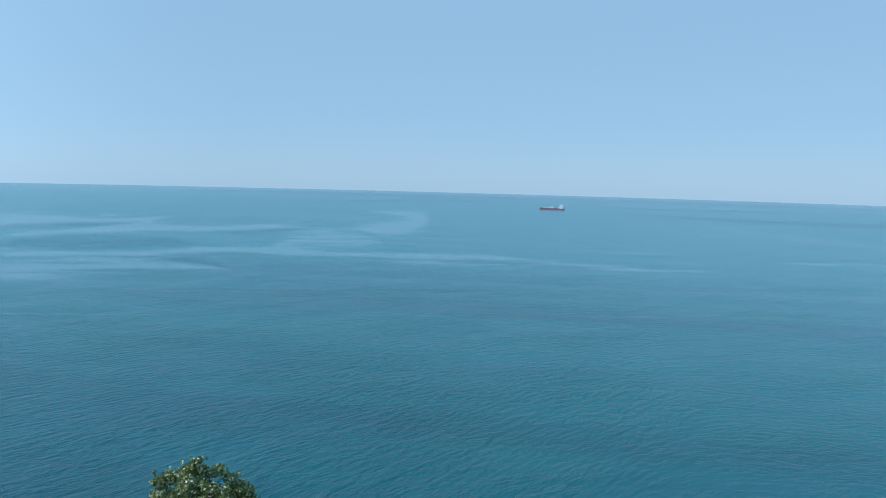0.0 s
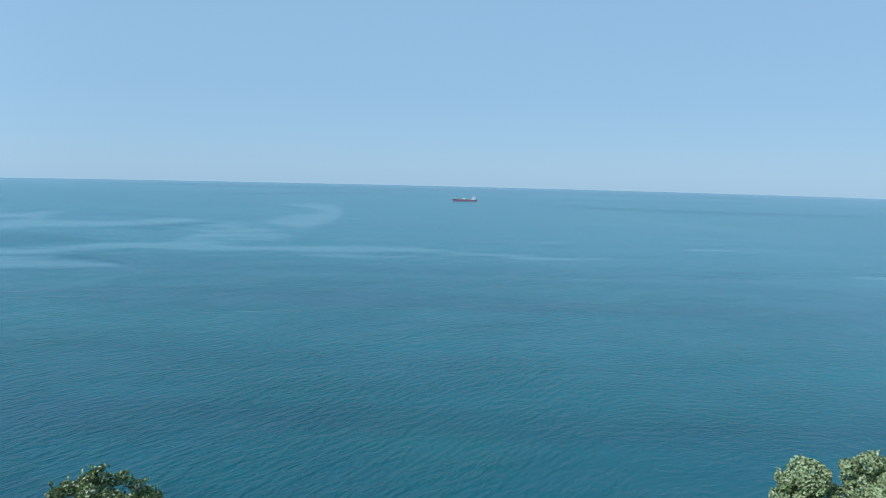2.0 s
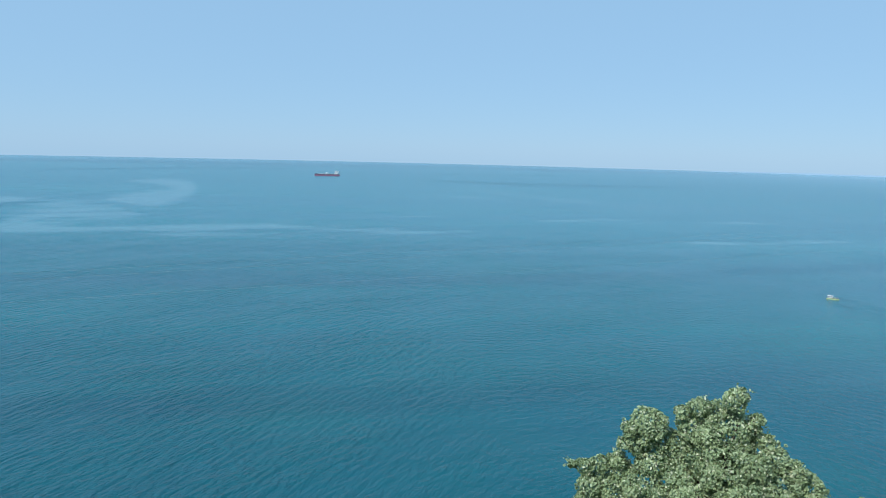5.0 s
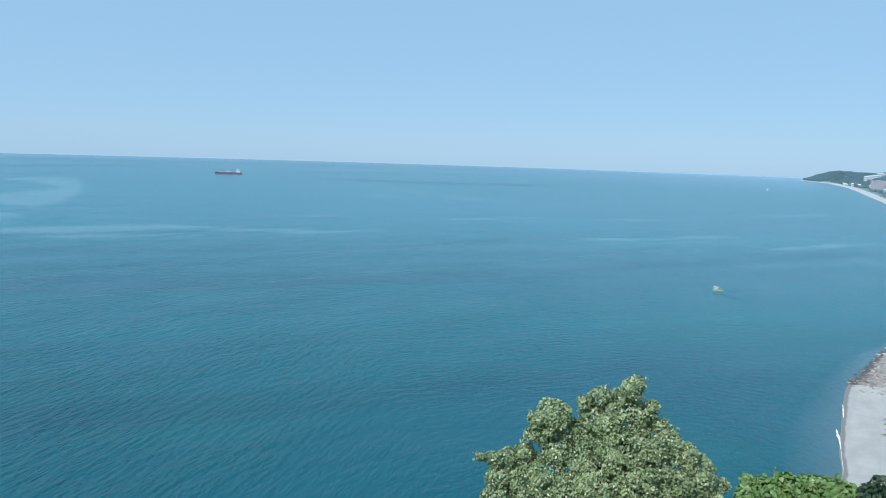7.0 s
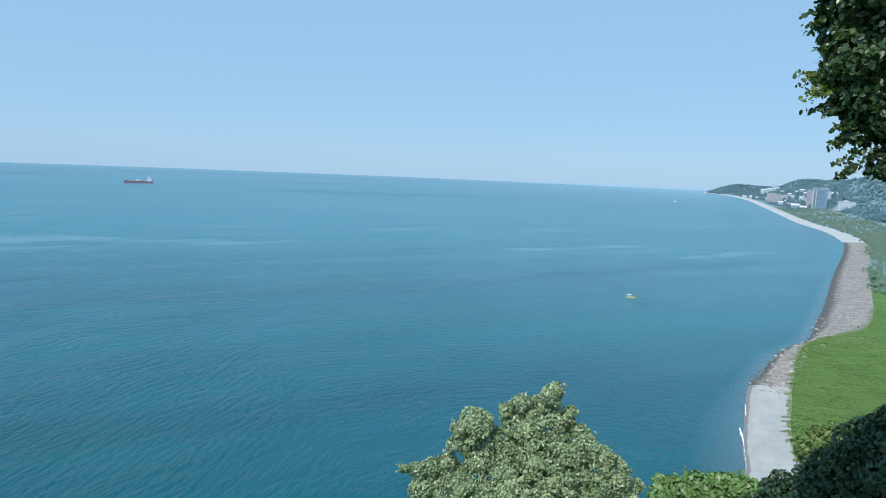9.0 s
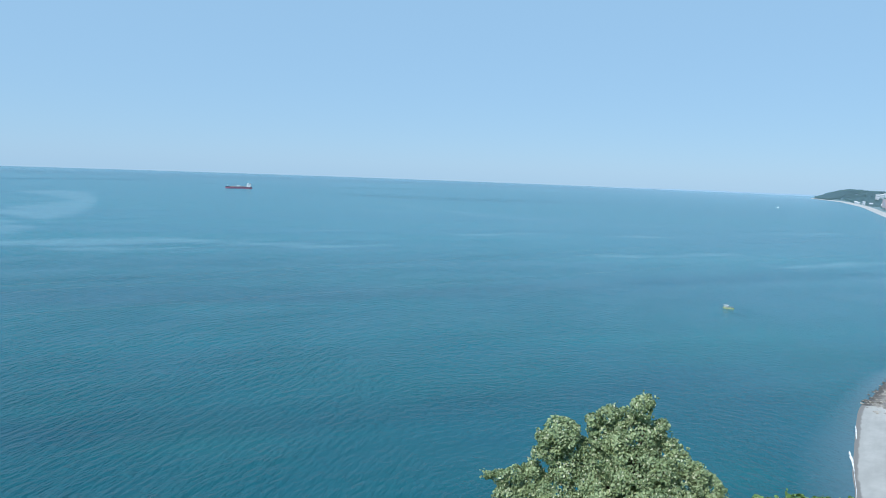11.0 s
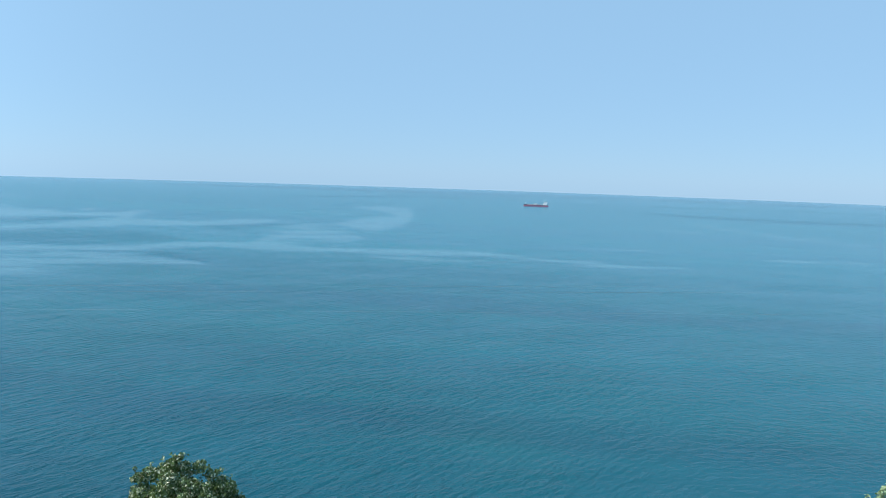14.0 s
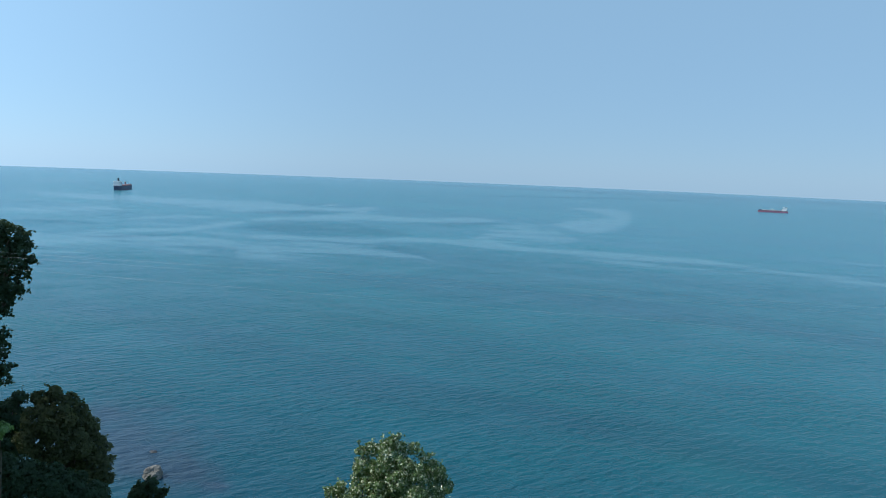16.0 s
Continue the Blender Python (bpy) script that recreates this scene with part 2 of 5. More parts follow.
M_SEA = water()
M_DARK_STREAK = film("dark_streak", (0.004, 0.03, 0.05), (0.006, 0.04, 0.07), 0.3, 0.36, 0.5, (1.0, 1.0, 1.0))
M_FOAM = film("sea_foam", (0.8, 0.82, 0.84), (0.9, 0.9, 0.9), 0.8, 0.95, 0.5, (1.0, 1.0, 1.0), (0.35, 0.65))
M_SAND = beach_sand()
M_FAR_SAND = surface("far_pale_sand", (0.42, 0.425, 0.42), (0.53, 0.525, 0.51), 0.05, 0.9, 0.2, 0.2)
M_SHINGLE = surface("shingle", (0.19, 0.175, 0.165), (0.41, 0.37, 0.32), 0.3, 0.9, 0.8, 0.3, wet=True)
M_STONE = surface("beach_stone", (0.17, 0.155, 0.14), (0.44, 0.41, 0.37), 0.5, 0.85, 0.6, 0.1, wet=True)
M_GRASS = surface("hill_grass", (0.06, 0.14, 0.025), (0.12, 0.23, 0.04), 0.08, 0.8, 0.9, 0.6)
M_SLOPE = surface("hill_scrub", (0.03, 0.07, 0.02), (0.06, 0.11, 0.03), 0.15, 0.85, 0.9, 0.6)
# distance haze is painted into the far land and wood colours
M_FAR_LAND = surface("hazed_far_scrub", (0.16, 0.26, 0.29), (0.19, 0.29, 0.31), 0.02, 0.9, 0.5, 1.0)
M_FAR_WOOD = foliage("hazed_far_wood", (0.18, 0.31, 0.40), (0.205, 0.34, 0.43), 0.9, 0.55, 0.01)
M_BARK = surface("bark", (0.07, 0.055, 0.04), (0.16, 0.13, 0.10), 3.0, 0.9, 0.8, 0.03)
M_LEAF_PALE = foliage("pale_leaves", (0.04, 0.10, 0.035), (0.53, 0.65, 0.37), 0.42, 0.14, flecks=0.07)
M_LEAF_GLOSSY = foliage("glossy_leaves", (0.024, 0.054, 0.02), (0.21, 0.31, 0.12), 0.28, 0.2, flecks=0.22)
M_LEAF_FRESH = foliage("fresh_leaves", (0.09, 0.20, 0.06), (0.26, 0.40, 0.14), 0.42, 0.25)
M_LEAF_YELLOW = foliage("yellowish_leaves", (0.09, 0.16, 0.045), (0.27, 0.36, 0.12), 0.5, 0.25)
# the slope's shade is put into this near-black leaf colour
M_LEAF_DARK = foliage("shade_dark_leaves", (0.010, 0.034, 0.018), (0.030, 0.066, 0.030), 0.85, 0.1)
M_LEAF_HANG = foliage("hanging_leaves", (0.012, 0.04, 0.014), (0.09, 0.15, 0.05), 0.38, 0.2, 1.3)
# sunlight on some sprays is painted as a yellower leaf colour
M_LEAF_LIT = foliage("lit_hanging_leaves", (0.07, 0.13, 0.03), (0.25, 0.32, 0.09), 0.4, 0.35, 2.0)
M_BOULDER = boulder_stone()
M_ROCK_WET = surface("wet_rock", (0.03, 0.03, 0.035), (0.08, 0.075, 0.07), 0.35, 0.4, 0.8, 0.2)
M_ROCK = surface("sea_rock", (0.12, 0.11, 0.10), (0.30, 0.275, 0.24), 0.35, 0.9, 0.8, 0.3)
# distance haze is mixed into this hull red, turning it mauve
M_HULL_RED = surface("red_hull_paint", (0.40, 0.13, 0.20), (0.46, 0.17, 0.25), 0.08, 0.5, 0.1, 0.02)
M_HULL_DARK = surface("dark_hull_paint", (0.045, 0.055, 0.10), (0.075, 0.085, 0.14), 0.08, 0.45, 0.1, 0.02)
M_DECK_RED = surface("red_deck_paint", (0.27, 0.14, 0.15), (0.34, 0.20, 0.20), 0.2, 0.7, 0.1, 0.02)
M_WHITE = surface("white_ship_paint", (0.74, 0.75, 0.75), (0.84, 0.84, 0.83), 0.3, 0.45, 0.05, 0.01)
M_STEEL = surface("grey_steel", (0.40, 0.42, 0.43), (0.55, 0.56, 0.56), 0.4, 0.5, 0.1, 0.01, 0.3)
M_FUNNEL = surface("dark_funnel_paint", (0.02, 0.03, 0.04), (0.04, 0.05, 0.06), 0.4, 0.5, 0.05, 0.01)
M_GLASS_DARK = surface("dark_window_glass", (0.02, 0.03, 0.04), (0.04, 0.05, 0.06), 0.5, 0.15, 0.02, 0.01)
M_BOAT = surface("yellow_green_boat_paint", (0.46, 0.52, 0.22), (0.56, 0.60, 0.30), 0.8, 0.4, 0.05, 0.01)
M_CABLE = surface("weathered_cable", (0.16, 0.19, 0.21), (0.24, 0.27, 0.29), 2.0, 0.42, 0.1, 0.01, 0.5)
M_HULL_MAROON = surface("dull_maroon_hull_paint", (0.20, 0.12, 0.15), (0.26, 0.16, 0.19), 0.08, 0.5, 0.1, 0.02)


# ---- building helpers ----
def spot(az, el, d):
    """The place d metres off on heading az, el degrees above the eye's level."""
    return Vector((d * math.sin(radians(az)), d * math.cos(radians(az)), EYE + d * math.tan(radians(el))))


def mesh_of(name, verts, faces, material, smooth=False):
    me = bpy.data.meshes.new(name)
    me.from_pydata([tuple(v) for v in verts], [], faces)
    me.materials.append(material)
    if smooth:
        me.polygons.foreach_set("use_smooth", [True] * len(me.polygons))
    me.update()
    return me


def thing(name, place, label, category, group="", turn=0.0):
    ob = new(name)
    ob.matrix_world = pose(*place, 0, 0, turn)
    return tagged(ob, label, category, group)


def part(name, bm, material, parent, label=""):
    """Links a bmesh, or ready mesh data, as one mesh object under a thing or a part."""
    if isinstance(bm, bpy.types.Mesh):
        me = bm
    else:
        me = bpy.data.meshes.new(name)
        bm.normal_update()
        bm.to_mesh(me)
        bm.free()
        me.materials.append(material)
    ob = new(name, me)
    ob.parent = parent
    if label:
        ob["label"] = label
    return ob


def box(bm, x0, x1, y0, y1, z0, z1, bevel=0.0):
    made = bmesh.ops.create_cube(bm, size=1.0, matrix=Matrix.LocRotScale(
        ((x0 + x1) / 2, (y0 + y1) / 2, (z0 + z1) / 2), None, (x1 - x0, y1 - y0, z1 - z0)))
    if bevel:
        edges = {e for v in made["verts"] for e in v.link_edges}
        bmesh.ops.bevel(bm, geom=list(edges), offset=bevel, segments=1, affect="EDGES")
    return bm


def boxes(*rows):
    bm = bmesh.new()
    for row in rows:
        box(bm, *row)
    return bm


def tube_data(points, radii, sides=8):
    """Vertices and faces of a tapering tube through points."""
    pts = [Vector(p) for p in points]
    verts, faces = [], []
    for i, (p, r) in enumerate(zip(pts, radii)):
        way = (pts[min(i + 1, len(pts) - 1)] - pts[max(i - 1, 0)]).normalized()
        side = way.orthogonal().normalized() if i == 0 else (side - way * side.dot(way)).normalized()
        up = way.cross(side)
        for k in range(sides):
            ang = 2 * math.pi * k / sides
            verts.append(p + (side * math.cos(ang) + up * math.sin(ang)) * r)
    for i in range(len(pts) - 1):
        for k in range(sides):
            a, b = i * sides + k, i * sides + (k + 1) % sides
            faces.append((a, b, b + sides, a + sides))
    faces.append(tuple(range(sides))[::-1])
    faces.append(tuple(range((len(pts) - 1) * sides, len(pts) * sides)))
    return verts, faces


def tube(name, points, radii, material, sides=8):
    return mesh_of(name, *tube_data(points, radii, sides), material, True)


def smooth_line(points, steps=6):
    """A Catmull-Rom line through rows of numbers."""
    p = np.array(points, float)
    p = np.vstack([2 * p[0] - p[1], p, 2 * p[-1] - p[-2]])
    out = []
    for i in range(1, len(p) - 2):
        for k in range(steps):
            t = k / steps
            out.append(0.5 * ((2 * p[i]) + (p[i + 1] - p[i - 1]) * t + (2 * p[i - 1] - 5 * p[i] + 4 * p[i + 1] - p[i + 2]) * t * t
                              + (3 * p[i] - p[i - 1] - 3 * p[i + 1] + p[i + 2]) * t ** 3))
    out.append(p[-2])
    return np.array(out)


def ribbon(name, rows, z, material, label, category="water"):
    """A long drift on the water through rows of x, y, half width; tapers at both ends."""
    line = smooth_line(rows, 8)
    verts, faces, uvs, run = [], [], [], 0.0
    for i, (x, y, w) in enumerate(line):
        way = line[min(i + 1, len(line) - 1)][:2] - line[max(i - 1, 0)][:2]
        nx, ny = -way[1], way[0]
        s = w / max(math.hypot(nx, ny), 1e-6)
        run += 0 if i == 0 else float(np.hypot(*(line[i][:2] - line[i - 1][:2])))
        for v in (-1, -0.5, 0, 0.5, 1):
            verts.append((x + nx * s * v, y + ny * s * v, z))
            uvs.append((run / 50, v / 2 + 0.5))
    for i in range(len(line) - 1):
        for k in range(4):
            a = i * 5 + k
            faces.append((a, a + 5, a + 6, a + 1))
    me = mesh_of(name, verts, faces, material)
    layer = me.uv_layers.new(name="uv")
    layer.data.foreach_set("uv", [c for loop in me.loops for c in uvs[loop.vertex_index]])
    return tagged(new(name, me), label, category, kind="structure")


def leaf_mesh(name, places, facing, sizes, rng, material, width=0.8, droop=0.35, clump=None):
    """One mesh of many small folded leaves: places and facing are N x 3, sizes N."""
    n = len(places)
    facing = facing / np.linalg.norm(facing, axis=1, keepdims=True)
    spin = rng.normal(size=(n, 3))
    along = spin - facing * (spin * facing).sum(1, keepdims=True)
    along /= np.linalg.norm(along, axis=1, keepdims=True)
    along[:, 2] -= droop
    along /= np.linalg.norm(along, axis=1, keepdims=True)
    side = np.cross(facing, along)
    side /= np.linalg.norm(side, axis=1, keepdims=True)
    s = sizes[:, None]
    w = s * width * 0.5
    base, tip = places - along * s * 0.5, places + along * s * 0.5
    low, high = places - along * s * 0.26 + facing * s * 0.09, places + along * s * 0.14 + facing * s * 0.07
    verts = np.stack([base, low - side * w, high - side * w * 0.92, tip, high + side * w * 0.92, low + side * w], axis=1).reshape(-1, 3)
    idx = np.arange(n, dtype=np.int32)[:, None] * 6
    quads = np.concatenate([idx + np.array([[0, 3, 2, 1]]), idx + np.array([[0, 5, 4, 3]])], axis=1).reshape(-1)
    me = bpy.data.meshes.new(name)
    me.vertices.add(n * 6)
    me.vertices.foreach_set("co", verts.astype(np.float32).ravel())
    me.loops.add(n * 8)
    me.loops.foreach_set("vertex_index", quads.astype(np.int32))
    me.polygons.add(n * 2)
    me.polygons.foreach_set("loop_start", np.arange(0, n * 8, 4, dtype=np.int32))
    me.materials.append(material)
    me.update(calc_edges=True)
    tone = me.attributes.new("clump", "FLOAT", "FACE")
    tone.data.foreach_set("value", np.repeat(np.full(n, 0.5) if clump is None else clump, 2).astype(np.float32))
    return me


def crown_leaves(lobes, per_m2, size, rng, clump=0.34, up=0.55, ruffle=0.45, sprays=3, fill=1.0):
    """Leaves in overlapping clumps all over the lobes of a crown (rows of x, y, z, radius), with loose sprays at the rim and hollows between."""
    places, facing, tones, twigs = [], [], [], ([], [])
    centres, radii = np.array([q[:3] for q in lobes]), np.array([q[3] for q in lobes])

    def add(p, f, tone):
        """Keeps the leaves that lie near the crown's outside."""
        away = np.linalg.norm(p[:, None, :] - centres[None], axis=2) / radii[None]
        keep = away.min(axis=1) > 0.62
        places.append(p[keep])
        facing.append(f[keep])
        tones.append(np.full(int(keep.sum()), tone))

    for x, y, z, r in lobes:
        c = np.array((x, y, z))
        size_of = min(clump, r * 0.62)
        count = max(int(4.6 * (r / size_of) ** 2 * fill), 6)
        for i in range(count):
            h = 1 - 2 * (i + 0.5) / count
            a = i * 2.39996 + rng.uniform(-0.5, 0.5)
            d = np.array((math.sqrt(1 - h * h) * math.cos(a), math.sqrt(1 - h * h) * math.sin(a), h)) + rng.normal(size=3) * 0.2
            d /= np.linalg.norm(d)
            if d[2] < -0.75:
                continue
            rr = size_of * rng.uniform(0.55, 1.3)
            cc = c + d * (r - rr * rng.uniform(0.6, 1.05))
            m = max(int(per_m2 * 2 * math.pi * rr * rr * rng.uniform(0.75, 1.2)), 7)
            q = rng.normal(size=(m, 3)) * 0.8 + d * 0.75 + np.array((0, 0, 0.25))
            q /= np.linalg.norm(q, axis=1, keepdims=True)
            p = cc + q * rr * (1.0 - 0.4 * rng.random((m, 1)) ** 2) * np.array((1.0, 1.0, 0.85))
            f = q * 0.8 + d * 0.35 + rng.normal(size=(m, 3)) * ruffle
            f[:, 2] += up
            add(p, f, rng.random())
        # inner fill gets the darkest tone, painting shade into the crown's hollows
        m = int(per_m2 * 2.2 * math.pi * r * r)
        q = rng.normal(size=(m, 3))
        q /= np.linalg.norm(q, axis=1, keepdims=True)
        add(c + q * r * rng.uniform(0.63, 0.8, (m, 1)), q + rng.normal(size=(m, 3)) * 0.5, 0.0)
        for _ in range(sprays):
            d = rng.normal(size=3) + np.array((0, 0, 0.6))
            d /= np.linalg.norm(d)
            reach = rng.uniform(0.35, 0.85) * clump
            m = int(rng.uniform(7, 14))
            u = rng.random((m, 1))
            start, end = c + d * r * 0.8, c + d * (r + reach) + np.array((0, 0, -0.12 * reach))
            line = start * (1 - u) + end * u
            add(line + rng.normal(size=(m, 3)) * size * 0.35, rng.normal(size=(m, 3)) * 0.6 + d * 0.4 + np.array((0, 0, 0.6)), rng.random())
            verts, faces = tube_data([start, end], [size * 0.06, size * 0.02], 3)
            twigs[1].extend(tuple(k + len(twigs[0]) for k in face) for face in faces)
            twigs[0].extend(verts)
    places, facing = np.vstack(places), np.vstack(facing)
    return places, facing, size * rng.uniform(0.55, 1.3, len(places)), np.concatenate(tones), twigs


def lobes_to_leaves(lobes, per_m2, size, rng, subs=9, up=0.45, ruffle=0.85):
    """Leaves over lumpy lobes: rows of x, y, z, radius. Each lobe carries smaller clumps on its surface."""
    places, facing = [], []
    for x, y, z, r in lobes:
        c = np.array((x, y, z))
        for _ in range(subs):
            d = rng.normal(size=3)
            d /= np.linalg.norm(d)
            rr = r * rng.uniform(0.2, 0.5)
            cc = c + d * (r - rr * 0.85)
            m = max(int(per_m2 * 4 * math.pi * rr * rr * 0.7 * rng.uniform(0.55, 1.25)), 12)
            q = rng.normal(size=(m, 3))
            q /= np.linalg.norm(q, axis=1, keepdims=True)
            rad = rr * (1.0 - 0.35 * rng.random((m, 1)) ** 2 + rng.normal(size=(m, 1)) * 0.05)
            p = cc + q * rad
            keep = np.linalg.norm(p - c, axis=1) > r * 0.45
            places.append(p[keep])
            f = q + d * 0.4 + rng.normal(size=(m, 3)) * ruffle
            f[:, 2] += up
            facing.append(f[keep])
    places, facing = np.vstack(places), np.vstack(facing)
    return places, facing, size * rng.uniform(0.6, 1.25, len(places))


def tree(name, label, base, lobes, leaf, per_m2, leaves, trunk=0.2, seed=1, group="", width=0.75, category="tree", clump=0.34, up=0.55, ruffle=0.45, sprays=3, droop=0.7, fill=1.0):
    """A tapered trunk, a limb to each larger lobe of the crown, and a crown of leaves in clumps."""
    rng = np.random.default_rng(seed)
    b = Vector(base)
    ob = thing(name, base, label, category, group)
    local = [(x - b.x, y - b.y, z - b.z, r) for x, y, z, r in lobes]
    top = Vector(max(local, key=lambda q: q[2])[:3]) - Vector((0, 0, 1.0))
    mean = sum((Vector(q[:3]) for q in local), Vector()) / len(local)
    fork = Vector((mean.x * 0.6, mean.y * 0.6, mean.z * 0.55))
    line = [Vector((0, 0, -0.6)), fork * 0.5 + Vector((rng.normal() * 0.1, rng.normal() * 0.1, 0)), fork, fork.lerp(top, 0.5), top]
    part("trunk", tube("trunk", line, [trunk * 1.15, trunk * 0.9, trunk * 0.75, trunk * 0.45, trunk * 0.1], M_BARK, 10), None, ob)
    for x, y, z, r in sorted(local, key=lambda q: -q[3])[:18]:
        end = Vector((x, y, z))
        start = fork.lerp(top, float(rng.uniform(0.0, 0.35)))
        bend = start.lerp(end, 0.5) + Vector((0, 0, -0.12 * (end - start).length))
        part("limb", tube("limb", [start, bend, end], [trunk * 0.4, trunk * 0.25, trunk * 0.08], M_BARK, 6), None, ob)
    pts, nor, size, tone, twigs = crown_leaves(local, per_m2, leaf, rng, clump, up, ruffle, sprays, fill)
    part("crown", leaf_mesh("crown", pts, nor, size, rng, leaves, width, droop, tone), None, ob)
    if twigs[0]:
        tagged(part("twigs", mesh_of("twigs", *twigs, M_BARK), None, ob), kind="stuff")
    return ob


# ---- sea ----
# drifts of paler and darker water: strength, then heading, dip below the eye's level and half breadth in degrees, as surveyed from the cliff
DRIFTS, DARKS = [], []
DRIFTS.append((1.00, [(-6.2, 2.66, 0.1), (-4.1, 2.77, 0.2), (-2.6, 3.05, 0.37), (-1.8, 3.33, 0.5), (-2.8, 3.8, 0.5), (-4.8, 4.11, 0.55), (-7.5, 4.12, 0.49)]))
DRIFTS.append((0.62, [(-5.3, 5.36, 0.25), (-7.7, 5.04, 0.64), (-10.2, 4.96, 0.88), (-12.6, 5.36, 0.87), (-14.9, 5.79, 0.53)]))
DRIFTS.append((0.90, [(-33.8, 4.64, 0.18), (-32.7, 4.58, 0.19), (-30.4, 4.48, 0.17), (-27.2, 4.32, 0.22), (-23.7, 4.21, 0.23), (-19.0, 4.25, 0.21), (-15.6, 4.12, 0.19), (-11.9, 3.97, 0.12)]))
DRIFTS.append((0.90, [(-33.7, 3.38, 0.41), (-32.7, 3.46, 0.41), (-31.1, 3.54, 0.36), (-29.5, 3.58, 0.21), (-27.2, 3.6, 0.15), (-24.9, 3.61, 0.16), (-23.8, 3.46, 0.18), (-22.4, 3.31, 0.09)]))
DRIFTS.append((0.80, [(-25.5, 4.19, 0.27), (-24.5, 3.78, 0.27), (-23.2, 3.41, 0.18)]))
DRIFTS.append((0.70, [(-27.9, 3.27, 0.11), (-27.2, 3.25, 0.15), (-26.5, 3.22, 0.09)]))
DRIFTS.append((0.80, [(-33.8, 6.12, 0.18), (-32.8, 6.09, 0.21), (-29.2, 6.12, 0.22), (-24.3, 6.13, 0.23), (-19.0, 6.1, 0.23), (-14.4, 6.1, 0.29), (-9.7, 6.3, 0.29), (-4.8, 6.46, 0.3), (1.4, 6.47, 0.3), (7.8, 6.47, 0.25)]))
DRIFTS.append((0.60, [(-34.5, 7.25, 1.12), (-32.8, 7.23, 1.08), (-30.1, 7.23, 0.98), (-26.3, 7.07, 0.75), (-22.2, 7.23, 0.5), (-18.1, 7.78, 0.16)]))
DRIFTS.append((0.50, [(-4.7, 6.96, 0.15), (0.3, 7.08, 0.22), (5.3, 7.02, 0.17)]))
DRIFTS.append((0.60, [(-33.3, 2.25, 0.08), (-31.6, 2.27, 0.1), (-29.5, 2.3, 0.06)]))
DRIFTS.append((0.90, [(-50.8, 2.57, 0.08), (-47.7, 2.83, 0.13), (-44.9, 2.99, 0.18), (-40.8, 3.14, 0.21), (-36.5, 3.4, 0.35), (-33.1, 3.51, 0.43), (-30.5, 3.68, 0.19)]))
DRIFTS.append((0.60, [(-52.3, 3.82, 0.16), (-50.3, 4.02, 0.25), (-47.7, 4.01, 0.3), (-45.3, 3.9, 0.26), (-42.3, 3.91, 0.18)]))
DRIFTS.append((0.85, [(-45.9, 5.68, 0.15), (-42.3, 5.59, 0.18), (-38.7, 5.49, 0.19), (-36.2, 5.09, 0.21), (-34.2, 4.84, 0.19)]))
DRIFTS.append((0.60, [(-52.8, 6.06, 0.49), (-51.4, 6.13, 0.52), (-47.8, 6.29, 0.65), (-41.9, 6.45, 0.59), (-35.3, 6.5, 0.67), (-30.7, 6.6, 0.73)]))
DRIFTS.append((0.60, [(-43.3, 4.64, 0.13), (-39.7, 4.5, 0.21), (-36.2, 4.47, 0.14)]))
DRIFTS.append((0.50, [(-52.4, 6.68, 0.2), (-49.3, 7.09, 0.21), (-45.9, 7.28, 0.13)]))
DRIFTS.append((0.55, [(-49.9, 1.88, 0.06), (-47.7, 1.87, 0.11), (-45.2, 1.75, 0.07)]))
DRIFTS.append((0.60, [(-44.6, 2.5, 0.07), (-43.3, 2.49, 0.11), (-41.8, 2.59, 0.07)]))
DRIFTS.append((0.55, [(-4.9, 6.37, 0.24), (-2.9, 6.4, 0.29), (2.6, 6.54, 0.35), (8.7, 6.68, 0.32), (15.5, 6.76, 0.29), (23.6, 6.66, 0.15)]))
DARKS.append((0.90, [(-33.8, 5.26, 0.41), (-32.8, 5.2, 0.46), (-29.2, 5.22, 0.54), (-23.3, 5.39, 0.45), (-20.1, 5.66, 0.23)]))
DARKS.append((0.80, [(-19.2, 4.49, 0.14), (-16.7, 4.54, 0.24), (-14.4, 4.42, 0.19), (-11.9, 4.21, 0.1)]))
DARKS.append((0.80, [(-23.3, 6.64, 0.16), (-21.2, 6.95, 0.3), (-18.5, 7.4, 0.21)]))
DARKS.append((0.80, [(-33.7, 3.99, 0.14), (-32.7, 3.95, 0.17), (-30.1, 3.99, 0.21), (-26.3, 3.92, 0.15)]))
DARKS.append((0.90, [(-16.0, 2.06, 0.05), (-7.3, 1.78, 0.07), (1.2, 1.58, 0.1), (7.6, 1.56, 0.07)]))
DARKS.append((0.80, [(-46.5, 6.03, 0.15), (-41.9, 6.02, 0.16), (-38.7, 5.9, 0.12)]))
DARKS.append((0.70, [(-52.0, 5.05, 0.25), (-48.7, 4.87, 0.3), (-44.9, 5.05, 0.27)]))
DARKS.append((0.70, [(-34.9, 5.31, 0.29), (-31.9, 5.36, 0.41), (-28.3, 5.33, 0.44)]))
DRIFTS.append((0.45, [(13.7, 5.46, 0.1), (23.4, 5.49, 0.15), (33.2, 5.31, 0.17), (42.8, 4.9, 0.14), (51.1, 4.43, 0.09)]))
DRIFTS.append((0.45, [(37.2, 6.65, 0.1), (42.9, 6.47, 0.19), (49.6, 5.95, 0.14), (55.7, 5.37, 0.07)]))
